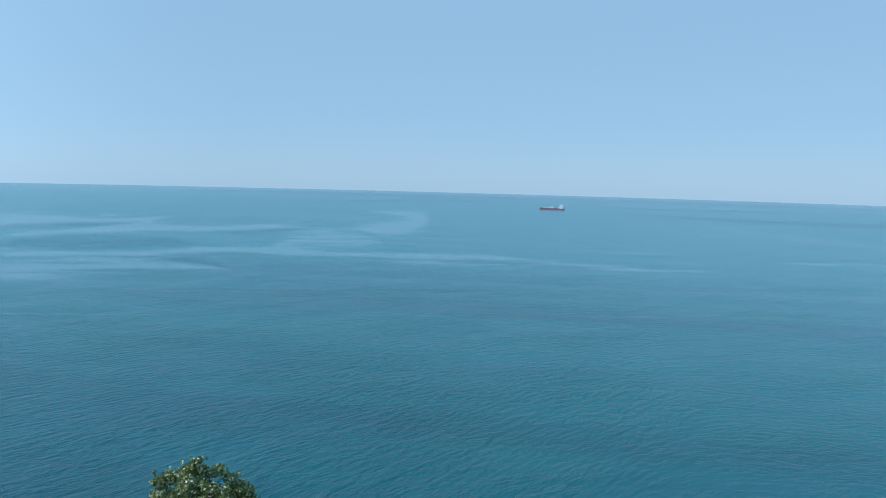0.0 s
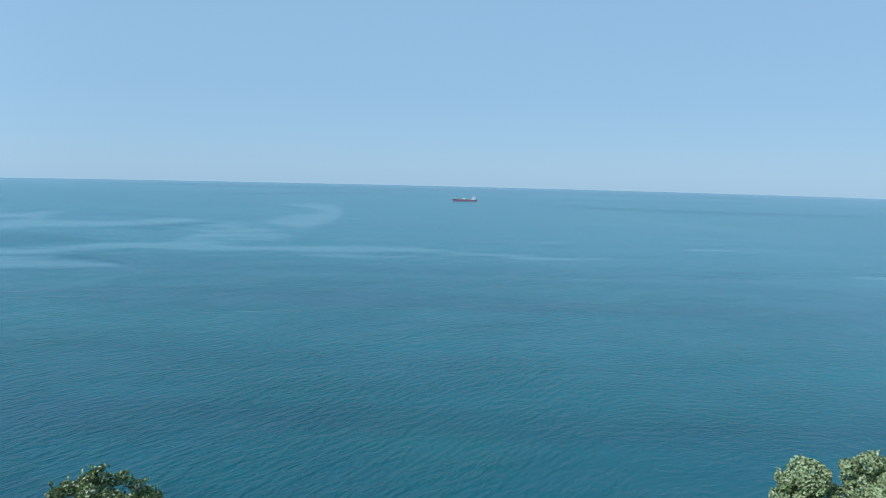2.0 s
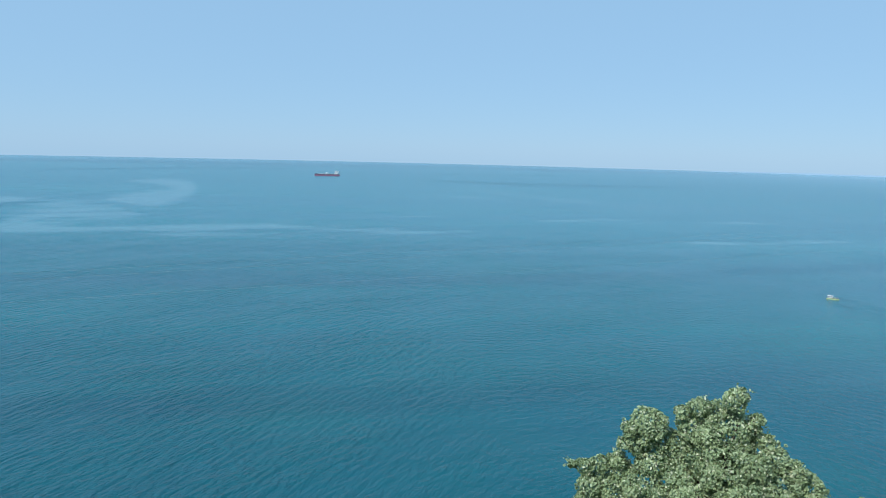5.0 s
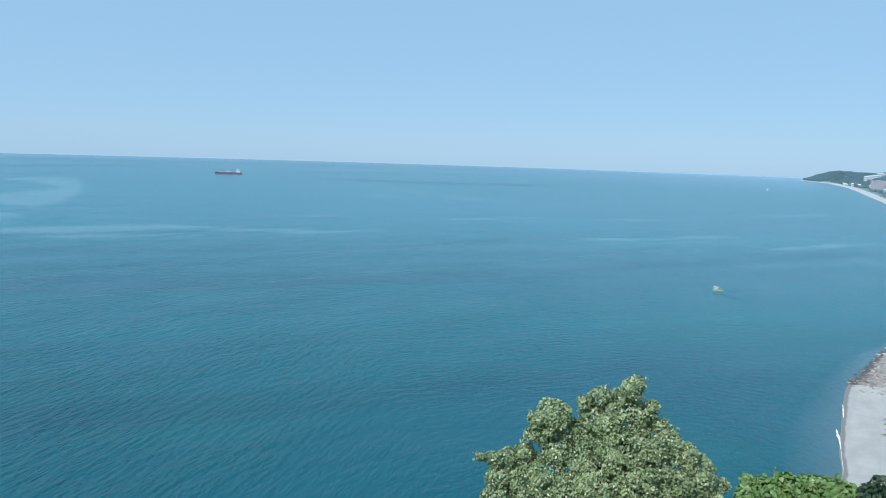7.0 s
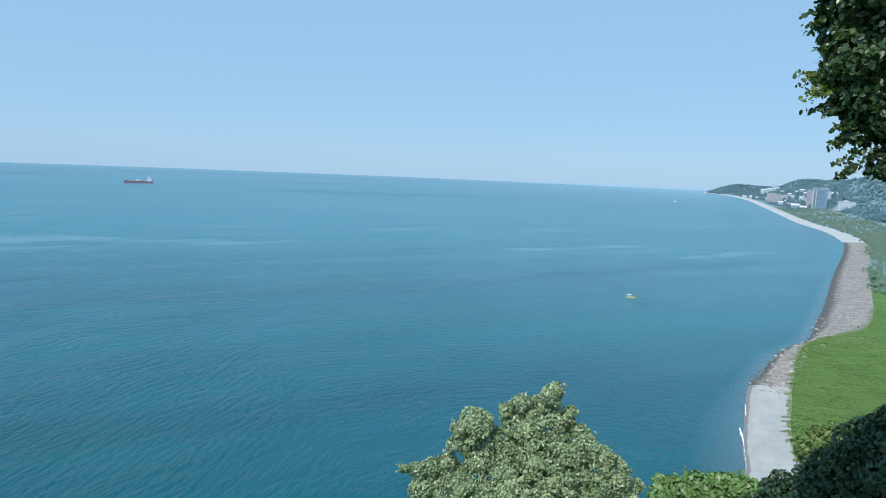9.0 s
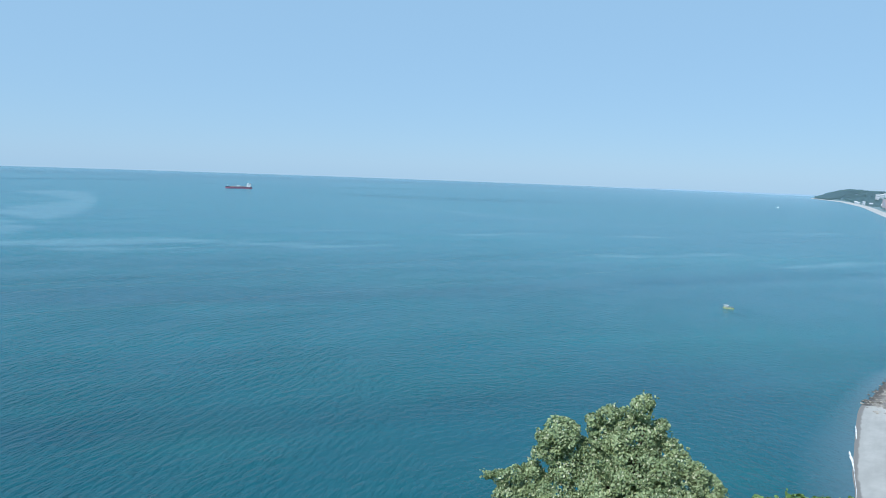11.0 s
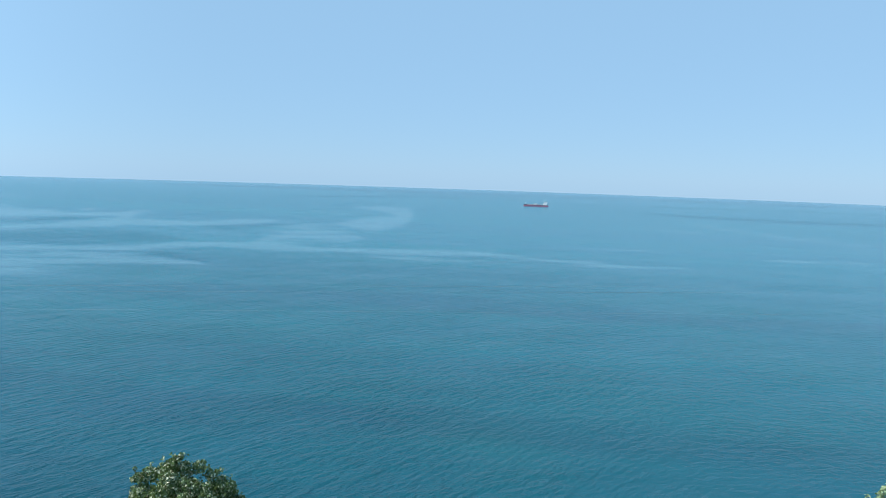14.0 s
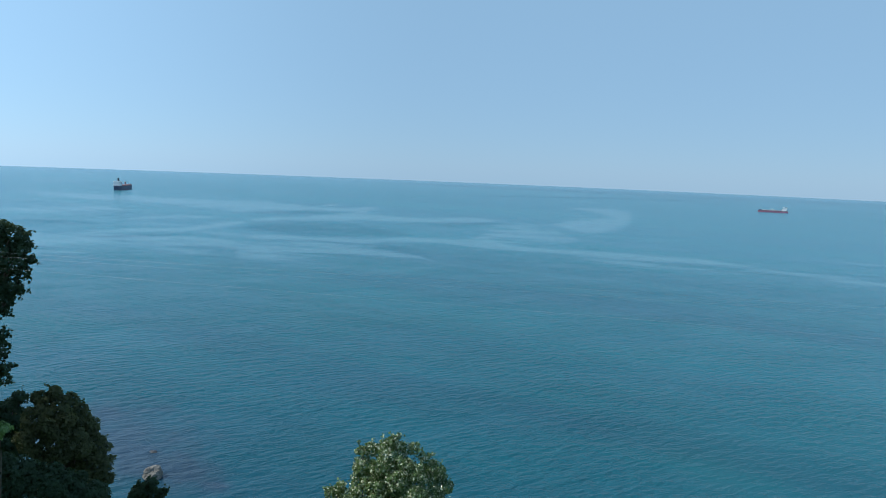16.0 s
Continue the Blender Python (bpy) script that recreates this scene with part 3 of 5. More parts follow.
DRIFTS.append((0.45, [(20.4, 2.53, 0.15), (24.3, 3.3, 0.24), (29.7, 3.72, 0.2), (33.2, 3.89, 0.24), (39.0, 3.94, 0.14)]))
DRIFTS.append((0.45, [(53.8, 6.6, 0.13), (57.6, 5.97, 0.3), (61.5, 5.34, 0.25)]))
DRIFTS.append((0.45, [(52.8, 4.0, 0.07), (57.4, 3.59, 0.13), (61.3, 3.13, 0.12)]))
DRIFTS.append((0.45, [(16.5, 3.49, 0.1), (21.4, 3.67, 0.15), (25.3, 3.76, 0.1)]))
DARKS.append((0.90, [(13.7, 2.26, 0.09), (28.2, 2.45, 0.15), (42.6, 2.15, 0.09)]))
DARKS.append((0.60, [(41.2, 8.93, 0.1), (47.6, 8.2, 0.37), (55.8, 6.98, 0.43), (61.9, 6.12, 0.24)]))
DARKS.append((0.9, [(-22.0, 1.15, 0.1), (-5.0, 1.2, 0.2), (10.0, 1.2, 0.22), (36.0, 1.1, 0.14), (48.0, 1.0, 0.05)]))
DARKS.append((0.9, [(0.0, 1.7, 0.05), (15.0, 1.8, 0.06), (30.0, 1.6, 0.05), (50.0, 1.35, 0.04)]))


def waver(x, y, scale, seed):
    """A smooth wandering value about 0, from a few crossed waves."""
    rng = np.random.default_rng(seed)
    total = np.zeros_like(x)
    for i in range(7):
        a, k = rng.uniform(0, math.pi), scale * rng.uniform(0.6, 2.6)
        total += np.sin((x * math.cos(a) + y * math.sin(a)) * k + rng.uniform(0, 6.28)) / 7 * 1.6
    return total


def near_line(px, py, rows):
    """How deep inside a line of rows (x, y, half breadth) points lie: 1 in the middle, 0 at the border."""
    best = np.zeros_like(px)
    rows = [(x, y, w * (0.3 if i in (0, len(rows) - 1) else 1.0)) for i, (x, y, w) in enumerate(rows)]
    line = smooth_line(rows, 5)
    for (ax, ay, aw), (bx, by, bw) in zip(line[:-1], line[1:]):
        dx, dy = bx - ax, by - ay
        t = np.clip(((px - ax) * dx + (py - ay) * dy) / max(dx * dx + dy * dy, 1e-9), 0, 1)
        d = np.hypot(px - ax - t * dx, py - ay - t * dy)
        best = np.maximum(best, 1 - d / (1.9 * (aw + (bw - aw) * t) + 1e-6))
    return np.clip(best, 0, 1)


def build_sea():
    head = np.concatenate([np.arange(-60, 75.1, 0.25), np.arange(80, 299.1, 5)])
    dips = np.concatenate([np.arange(0.861, 8, 0.045), np.arange(8, 14, 0.15), np.arange(14, 30, 0.4), np.arange(30, 88, 6)])
    n, m = len(head), len(dips)
    az, dip = np.meshgrid(np.radians(head), np.radians(dips), indexing="ij")
    r = np.minimum(EYE / np.tan(dip), 4990)
    x, y = r * np.sin(az), r * np.cos(az)
    verts = np.stack([x, y, np.zeros_like(x)], axis=-1).reshape(-1, 3)
    i, j = np.meshgrid(np.arange(n), np.arange(m - 1), indexing="ij")
    a, b = i * m + j, ((i + 1) % n) * m + j
    quads = np.stack([a, a + 1, b + 1, b], axis=-1).reshape(-1, 4)
    me = bpy.data.meshes.new("water")
    me.vertices.add(len(verts))
    me.vertices.foreach_set("co", verts.astype(np.float32).ravel())
    me.loops.add(quads.size)
    me.loops.foreach_set("vertex_index", quads.astype(np.int32).ravel())
    me.polygons.add(len(quads))
    me.polygons.foreach_set("loop_start", np.arange(0, quads.size, 4, dtype=np.int32))
    me.update(calc_edges=True)
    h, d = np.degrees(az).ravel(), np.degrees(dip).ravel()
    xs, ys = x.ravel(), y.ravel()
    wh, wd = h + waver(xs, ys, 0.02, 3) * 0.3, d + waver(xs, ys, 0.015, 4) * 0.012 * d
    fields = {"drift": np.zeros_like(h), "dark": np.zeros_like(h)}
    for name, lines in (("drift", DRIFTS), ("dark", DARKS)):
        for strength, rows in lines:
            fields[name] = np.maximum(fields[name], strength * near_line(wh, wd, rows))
    fields["shoal"] = near_line(xs, ys, [(140, 84, 7), (157, 86, 9), (190, 106, 9), (227, 127, 6), (270, 146, 4), (320, 158, 3), (407, 194, 3), (588, 273, 3)])
    fields["shoal"] = np.maximum(fields["shoal"], near_line(xs, ys, [(973, 448, 30), (1273, 665, 40), (1867, 1074, 60)]) * 0.5)
    fields["reef"] = near_line(xs, ys, [(-200, 128, 14), (-150, 140, 20), (-118, 130, 16), (-90, 124, 8)])
    fields["dark"] = np.maximum(fields["dark"], near_line(xs, ys, [(325, 262, 0.8), (330, 257, 1.2), (331, 252, 1.2), (335, 246, 0.8)]) * 1.2)
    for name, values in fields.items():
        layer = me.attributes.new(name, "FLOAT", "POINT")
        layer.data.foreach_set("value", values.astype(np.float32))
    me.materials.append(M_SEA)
    if me.polygons[0].normal.z < 0:
        me.flip_normals()
    tagged(new("water", me), "calm teal blue sea with small ripples reaching the horizon", "sea", kind="structure")


build_sea()

# ---- land ----
# shore stations from west to north-east: x, y, inland heading (dx, dy), beach width, height of the hill, how far inland the hill reaches it
SHORE = [
    (-420, 60, 0.0, -1.0, 3, 77.2, 96), (-260, 84, 0.0, -1.0, 3, 77.2, 96), (-150, 95, 0.0, -1.0, 3, 77.2, 96), (-60, 95, 0.0, -1.0, 3, 77.2, 96),
    (0, 95, 0.0, -1.0, 3, 77.2, 96), (60, 92, 0.0, -1.0, 3, 77.2, 96), (105, 84, 0.0, -1.0, 3, 70, 96), (135, 81, 0.08, -1.0, 9, 55, 90),
    (157, 86, 0.30, -0.95, 12, 34, 90), (173, 96, 0.42, -0.91, 11, 24, 90), (190, 106, 0.45, -0.89, 10.5, 18, 90), (207, 116, 0.45, -0.89, 11.5, 14, 90),
    (227, 127, 0.42, -0.90, 12, 12, 90), (243, 135, 0.40, -0.92, 12, 12, 90), (270, 145, 0.36, -0.93, 9, 12, 90), (297, 153, 0.36, -0.93, 6.5, 12, 90),
    (320, 156, 0.38, -0.92, 6, 13, 95), (356, 171, 0.40, -0.92, 22, 14, 120), (407, 192, 0.40, -0.92, 26, 16, 150), (467, 218, 0.40, -0.92, 26, 18, 180),
    (588, 271, 0.42, -0.91, 26, 22, 220), (780, 352, 0.45, -0.89, 26, 30, 260), (890, 402, 0.5, -0.86, 28, 40, 300), (973, 448, 0.55, -0.83, 27, 50, 330),
    (1100, 530, 0.58, -0.81, 24, 60, 360), (1273, 665, 0.6, -0.8, 25, 84, 330), (1541, 849, 0.6, -0.8, 24, 100, 270), (1867, 1074, 0.6, -0.8, 26, 96, 235),
    (2450, 1479, 0.62, -0.78, 28, 80, 230), (2740, 1706, 0.64, -0.76, 32, 84, 230), (2966, 1884, 0.66, -0.75, 26, 46, 170), (3140, 2062, 0.75, -0.66, 16, 53, 110), (3270, 2200, 0.8, -0.6, 10, 42, 100), (3380, 2310, 0.95, -0.3, 5, 14, 60),
]
SHORE = [(x - dx * 2.6, y - dy * 2.6, dx, dy, b + 2.6, h, r) if 130 < x < 235 else (x, y, dx, dy, b, h, r) for x, y, dx, dy, b, h, r in SHORE]
LINE = smooth_line(SHORE, 5)
INLAND = [0, 0.15, 0.5, 1.0]          # across the beach, in beach widths
BEYOND = [0.05, 0.12, 0.2, 0.3, 0.42, 0.55, 0.7, 0.85, 1.0, 1.25, 1.7, 2.4, 3.6]   # past the beach, in reaches


def land_at(k, w):
    """The ground at station k (a fraction is allowed) and w metres inland of the waterline."""
    i = min(int(k), len(LINE) - 2)
    x, y, dx, dy, beach, hill, reach = LINE[i] + (LINE[i + 1] - LINE[i]) * (k - i)
    px, py = x + dx * w, y + dy * w
    z = 2.2 * min(w / beach, 1.0) - 0.05
    if w > beach:
        f = (w - beach) / reach
        z += (hill - 2.2) * (min(f, 1.0) ** 1.2 if hill > 50 and px < 140 else min(f, 1.0) ** 1.7)
        rough = 1.2 if px < 600 else 9.0
        z += rough * min(f * 6, 1.0) * noise.noise(Vector((px, py, 0)) * (0.05 if px < 600 else 0.006)) * (0.3 if abs(px) < 12 and py < 12 else 1.0)
        if f > 1:
            z += (f - 1) * (4 if px < 3050 else -22)
    return Vector((px, py, z))


def build_land():
    """The coast in three sheets side by side: the beach, the green slopes and the far hills."""
    def sheet(name, ks, across, material, label, category):
        verts, faces = [], []
        for k in ks:
            i = min(int(k), len(LINE) - 2)
            row = LINE[i] + (LINE[i + 1] - LINE[i]) * (k - i)
            verts += [land_at(k, w) for w in across(row[4], row[6])]
        m = len(across(1, 1))
        for r in range(len(ks) - 1):
            for c in range(m - 1):
                a = r * m + c
                faces.append((a, a + m, a + m + 1, a + 1))
        tagged(new(name, mesh_of(name, verts, faces, material, True)), label, category, kind="structure")

    def beach(b, r):
        return [-4 * b / 10 - 1] + [f * b for f in INLAND]

    def inland(b, r):
        return [b] + [b + f * r for f in BEYOND]
    n = len(LINE) - 1
    sheet("beach_sand", list(np.arange(30, 61.2, 0.5)), beach, M_SAND, "pale grey sand beach below the cliff", "beach")
    sheet("beach_shingle", list(np.arange(61, 112.2, 0.5)), beach, M_SHINGLE, "brown shingle and stones along the water", "beach")
    sheet("beach_far", list(np.arange(112, n + 0.1, 0.5)), beach, M_FAR_SAND, "pale long beach curving towards the far cape", "beach")
    sheet("ground", list(np.arange(0, 36.2, 0.25)), inland, M_SLOPE, "steep scrub covered hillside above the sea", "hillside")
    sheet("ground_meadow", list(np.arange(36, 100.2, 0.5)), inland, M_GRASS, "bright green overgrown slope behind the beach", "meadow")
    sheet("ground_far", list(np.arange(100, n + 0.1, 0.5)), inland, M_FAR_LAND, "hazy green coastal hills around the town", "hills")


build_land()


def ground_z(x, y):
    """Height of the near hillside, where the shore runs straight across."""
    k = float(np.interp(x, LINE[:36, 0], np.arange(36)))
    i = min(int(k), 34)
    return land_at(k, (LINE[i, 1] + (LINE[i + 1, 1] - LINE[i, 1]) * (k - i)) - y).z


# surf along the near beach
for rows in ([(186.0, 107.6, 0.15), (183.0, 105.4, 0.6), (179.5, 102.7, 0.5), (176.0, 100.2, 0.25), (172.0, 97.5, 0.15)], [(174.0, 98.8, 0.1), (168.5, 95.2, 0.12), (163.2, 91.6, 0.11), (159.5, 89.4, 0.1)],
             [(207.5, 119.0, 0.15), (204.0, 116.7, 0.35), (200.0, 114.2, 0.4), (197.0, 112.2, 0.15)], [(218.5, 124.2, 0.1), (215.0, 121.9, 0.5), (212.0, 119.9, 0.12)]):
    ribbon("surf", rows, 0.12, M_FOAM, "white surf breaking on the sand", "surf")


def stone_data(rng, place, size, flat=0.6):
    """An uneven boulder: a pushed-about icosphere."""
    bm = bmesh.new()
    bmesh.ops.create_icosphere(bm, subdivisions=1, radius=1.0)
    s = Vector((size * rng.uniform(0.7, 1.3), size * rng.uniform(0.6, 1.1), size * flat * rng.uniform(0.6, 1.2)))
    turn = Matrix.Rotation(rng.uniform(0, 6.28), 3, "Z")
    verts = [turn @ Vector((v.co.x * s.x, v.co.y * s.y, v.co.z * s.z)) * float(rng.uniform(0.78, 1.15)) + Vector(place) for v in bm.verts]
    faces = [tuple(v.index for v in f.verts) for f in bm.faces]
    bm.free()
    return verts, faces


def build_stones():
    rng = np.random.default_rng(5)
    verts, faces = [], []
    for _ in range(900):
        k = rng.uniform(58.5, 100)
        w = rng.uniform(5.0, 14) if k < 60.3 else rng.uniform(-1.2, 13) if k < 76 else rng.uniform(-1, 26)
        p = land_at(k, float(w))
        v, f = stone_data(rng, (p.x, p.y, max(p.z, 0) + 0.05), float(rng.uniform(0.2, 1.0) ** 2 * 0.65 + 0.12))
        faces += [tuple(i + len(verts) for i in q) for q in f]
        verts += v
    tagged(new("beach_stones", mesh_of("beach_stones", verts, faces, M_STONE)), "grey and tan boulders scattered along the shingle shore", "stones", kind="stuff")


build_stones()


def build_boulders():
    """The larger boulders, one by one, on the shingle."""
    rng = np.random.default_rng(6)
    kinds = [mesh_of("boulder", *stone_data(rng, (0, 0, 0), 1.0, 0.65), M_BOULDER) for _ in range(7)]
    shingle = bpy.data.objects["beach_shingle"]
    for i in range(130):
        k = rng.uniform(60.5, 92)
        w = rng.random() ** 1.6 * (13 if k < 76 else 24) - 0.3
        p = land_at(float(k), float(w))
        o = new("boulder", kinds[i % len(kinds)])
        size = float(0.32 + 0.95 * rng.random() ** 2)
        o.matrix_world = Matrix.LocRotScale((p.x, p.y, max(p.z, 0.0) + 0.1), Euler((0, 0, rng.uniform(0, 6.28))), (size, size, size * 0.85))
        o.parent = shingle


build_boulders()


def sea_rock(place, size, seed, label, material):
    rng = np.random.default_rng(seed)
    bm = bmesh.new()
    bmesh.ops.create_icosphere(bm, subdivisions=4, radius=1.0)
    for v in bm.verts:
        d = v.co.normalized()
        k = 1 + 0.35 * noise.noise(d * 1.6 + Vector((seed, 0, 0))) + 0.14 * noise.noise(d * 5) + 0.05 * noise.noise(d * 14)
        v.co = Vector((d.x * size[0], d.y * size[1], d.z * size[2])) * k
    me = bpy.data.meshes.new("rock")
    bm.to_mesh(me)
    bm.free()
    me.materials.append(material)
    ob = new("rock", me)
    ob.location = place
    tagged(ob, label, "rock")


sea_rock((-108.0, 122.6, 0.7), (2.4, 2.1, 1.85), 3, "big grey tan boulder standing in the shallow sea", M_ROCK)
sea_rock((-117.6, 133.8, 0.0), (1.05, 0.7, 0.3), 8, "low dark rock just breaking the water", M_ROCK_WET)


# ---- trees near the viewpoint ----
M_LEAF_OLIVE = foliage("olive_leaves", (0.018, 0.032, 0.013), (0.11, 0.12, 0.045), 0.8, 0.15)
# the shrub stands in shade, which is painted into its leaf colour
M_LEAF_SHADE = foliage("shaded_green_leaves", (0.011, 0.036, 0.019), (0.045, 0.098, 0.044), 0.55, 0.2)


def near_base(x, y):
    return (x, y, ground_z(x, y) - 0.2)


tree("tree", "broad tree overgrown with pale green climbing leaves", near_base(17.3, 18.0), [
    (17.59, 17.91, 66.44, 0.47), (17.71, 17.78, 66.72, 0.29), (16.81, 18.78, 65.94, 0.43), (16.30, 19.08, 65.68, 0.29), (18.27, 17.50, 65.81, 0.26), (17.45, 18.59, 65.68, 0.52), (17.72, 18.19, 65.05, 0.99),
    (15.46, 19.77, 65.05, 0.68), (14.80, 20.02, 64.81, 0.36), (15.98, 19.61, 64.47, 0.51), (14.65, 20.13, 64.25, 0.30), (16.89, 18.83, 63.96, 0.92), (15.75, 19.67, 63.57, 0.75), (13.00, 21.12, 63.18, 0.19),
    (13.43, 20.97, 63.07, 0.37), (13.99, 20.72, 63.21, 0.39), (14.30, 20.50, 63.55, 0.19), (14.70, 20.34, 62.96, 0.51), (13.75, 20.76, 62.33, 0.58), (14.46, 20.40, 62.24, 0.69), (15.10, 19.67, 62.65, 0.83),
    (18.54, 17.21, 65.04, 0.34), (18.60, 16.84, 64.47, 0.57), (19.12, 16.41, 64.18, 0.49), (19.50, 16.11, 63.79, 0.49), (19.28, 16.07, 63.10, 0.67), (20.50, 15.98, 62.85, 0.36), (17.42, 17.65, 64.07, 1.06),
    (16.48, 18.26, 62.97, 1.07), (17.52, 16.98, 63.27, 1.08), (18.38, 16.49, 63.56, 0.83), (15.95, 18.73, 63.47, 0.51), (16.54, 17.66, 63.89, 0.50), (17.70, 16.79, 64.36, 0.50), (18.22, 16.07, 63.09, 0.66),
    (16.70, 17.24, 62.73, 0.83), (15.55, 18.80, 62.27, 0.86), (14.60, 19.80, 61.75, 0.78), (13.64, 20.71, 61.54, 0.70), (19.60, 16.14, 62.00, 1.11), (17.29, 18.47, 60.69, 1.94), (18.77, 16.95, 60.89, 1.90),
    (15.28, 20.17, 60.16, 1.62), (18.51, 18.68, 62.56, 1.80), (16.70, 19.05, 65.10, 0.55), (16.45, 19.25, 64.30, 0.60), (15.20, 20.00, 64.20, 0.55), (18.10, 17.70, 65.30, 0.45), (17.10, 18.40, 64.90, 0.70), (14.60, 20.35, 63.40, 0.40)],
    0.105, 200, M_LEAF_PALE, 0.3, 11, clump=0.36, sprays=2, ruffle=0.7, width=0.6)
tree("tree", "tree crown with glossy dark green leaves on the slope", near_base(-8.9, 23.4), [
    (-8.96, 23.45, 64.42, 0.18), (-9.14, 23.38, 64.23, 0.25), (-9.79, 23.11, 64.00, 0.31), (-10.20, 23.04, 63.88, 0.21), (-9.48, 23.45, 63.95, 0.26), (-8.72, 23.75, 64.04, 0.20), (-8.22, 23.82, 63.98, 0.29),
    (-7.79, 23.86, 63.70, 0.25), (-9.01, 23.43, 63.53, 0.75), (-10.04, 23.00, 63.30, 0.42), (-10.24, 23.03, 62.70, 0.36), (-10.79, 22.55, 62.46, 0.25), (-11.28, 22.42, 62.29, 0.16), (-10.99, 22.57, 62.06, 0.36),
    (-7.46, 23.97, 63.22, 0.36), (-7.21, 24.15, 62.91, 0.32), (-6.91, 24.13, 62.44, 0.32), (-8.98, 23.44, 62.31, 1.24), (-7.88, 23.94, 62.37, 0.91), (-9.70, 22.93, 62.26, 0.78), (-9.20, 22.71, 63.46, 0.37),
    (-8.34, 23.14, 63.42, 0.40), (-8.43, 22.58, 63.12, 0.43), (-7.82, 23.22, 63.25, 0.37), (-9.13, 22.41, 62.77, 0.43), (-7.90, 22.66, 62.58, 0.51), (-7.26, 23.51, 62.30, 0.52), (-10.36, 22.53, 62.01, 0.52),
    (-9.01, 23.64, 60.76, 1.53), (-7.57, 24.14, 60.96, 1.07), (-10.27, 23.12, 60.77, 1.06), (-8.80, 23.50, 64.52, 0.10)],
    0.105, 170, M_LEAF_GLOSSY, 0.22, 12, clump=0.3, ruffle=0.9, up=0.3, sprays=4, width=0.55)
tree("shrub", "fresh green shrub with broad leaves below the viewpoint", near_base(17.0, 10.6), [
    (16.2, 11.73, 66.0, 0.22), (16.45, 11.37, 66.0, 0.24), (16.3, 11.55, 65.6, 0.5), (16.62, 11.1, 65.9, 0.42), (16.77, 10.9, 65.98, 0.42), (16.93, 10.65, 66.05, 0.45), (17.08, 10.41, 66.18, 0.42),
    (17.2, 10.2, 66.18, 0.45), (17.33, 9.98, 66.25, 0.4), (17.46, 9.75, 66.2, 0.42), (17.57, 9.55, 66.24, 0.4), (17.72, 9.25, 66.15, 0.42),
    (16.97, 10.59, 64.98, 0.99), (17.57, 9.56, 64.84, 0.96), (16.38, 11.47, 64.69, 0.67)], 0.12, 130, M_LEAF_FRESH, 0.1, 13, clump=0.26, category="shrub", width=0.85, sprays=1)
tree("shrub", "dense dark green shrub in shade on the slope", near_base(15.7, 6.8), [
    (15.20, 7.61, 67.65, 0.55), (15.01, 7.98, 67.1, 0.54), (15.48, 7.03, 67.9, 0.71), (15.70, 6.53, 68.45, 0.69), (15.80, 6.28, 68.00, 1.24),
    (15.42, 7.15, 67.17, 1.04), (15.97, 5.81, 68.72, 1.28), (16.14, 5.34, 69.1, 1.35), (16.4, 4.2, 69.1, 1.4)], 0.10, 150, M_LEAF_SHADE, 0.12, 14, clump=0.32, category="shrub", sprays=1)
tree("shrub", "yellowish green shrub at the top of the slope", near_base(21.0, 9.4), [
    (20.78, 9.86, 66.75, 0.36), (20.90, 9.60, 67.1, 0.4), (21.05, 9.27, 67.3, 0.36), (20.97, 9.45, 66.2, 0.65), (21.20, 8.92, 67.3, 0.5), (21.1, 9.2, 65.3, 0.8),
    (21.35, 8.5, 67.6, 0.42), (21.5, 8.1, 67.85, 0.45), (21.7, 7.6, 68.05, 0.5)], 0.11, 130, M_LEAF_YELLOW, 0.09, 22, clump=0.28, category="shrub")


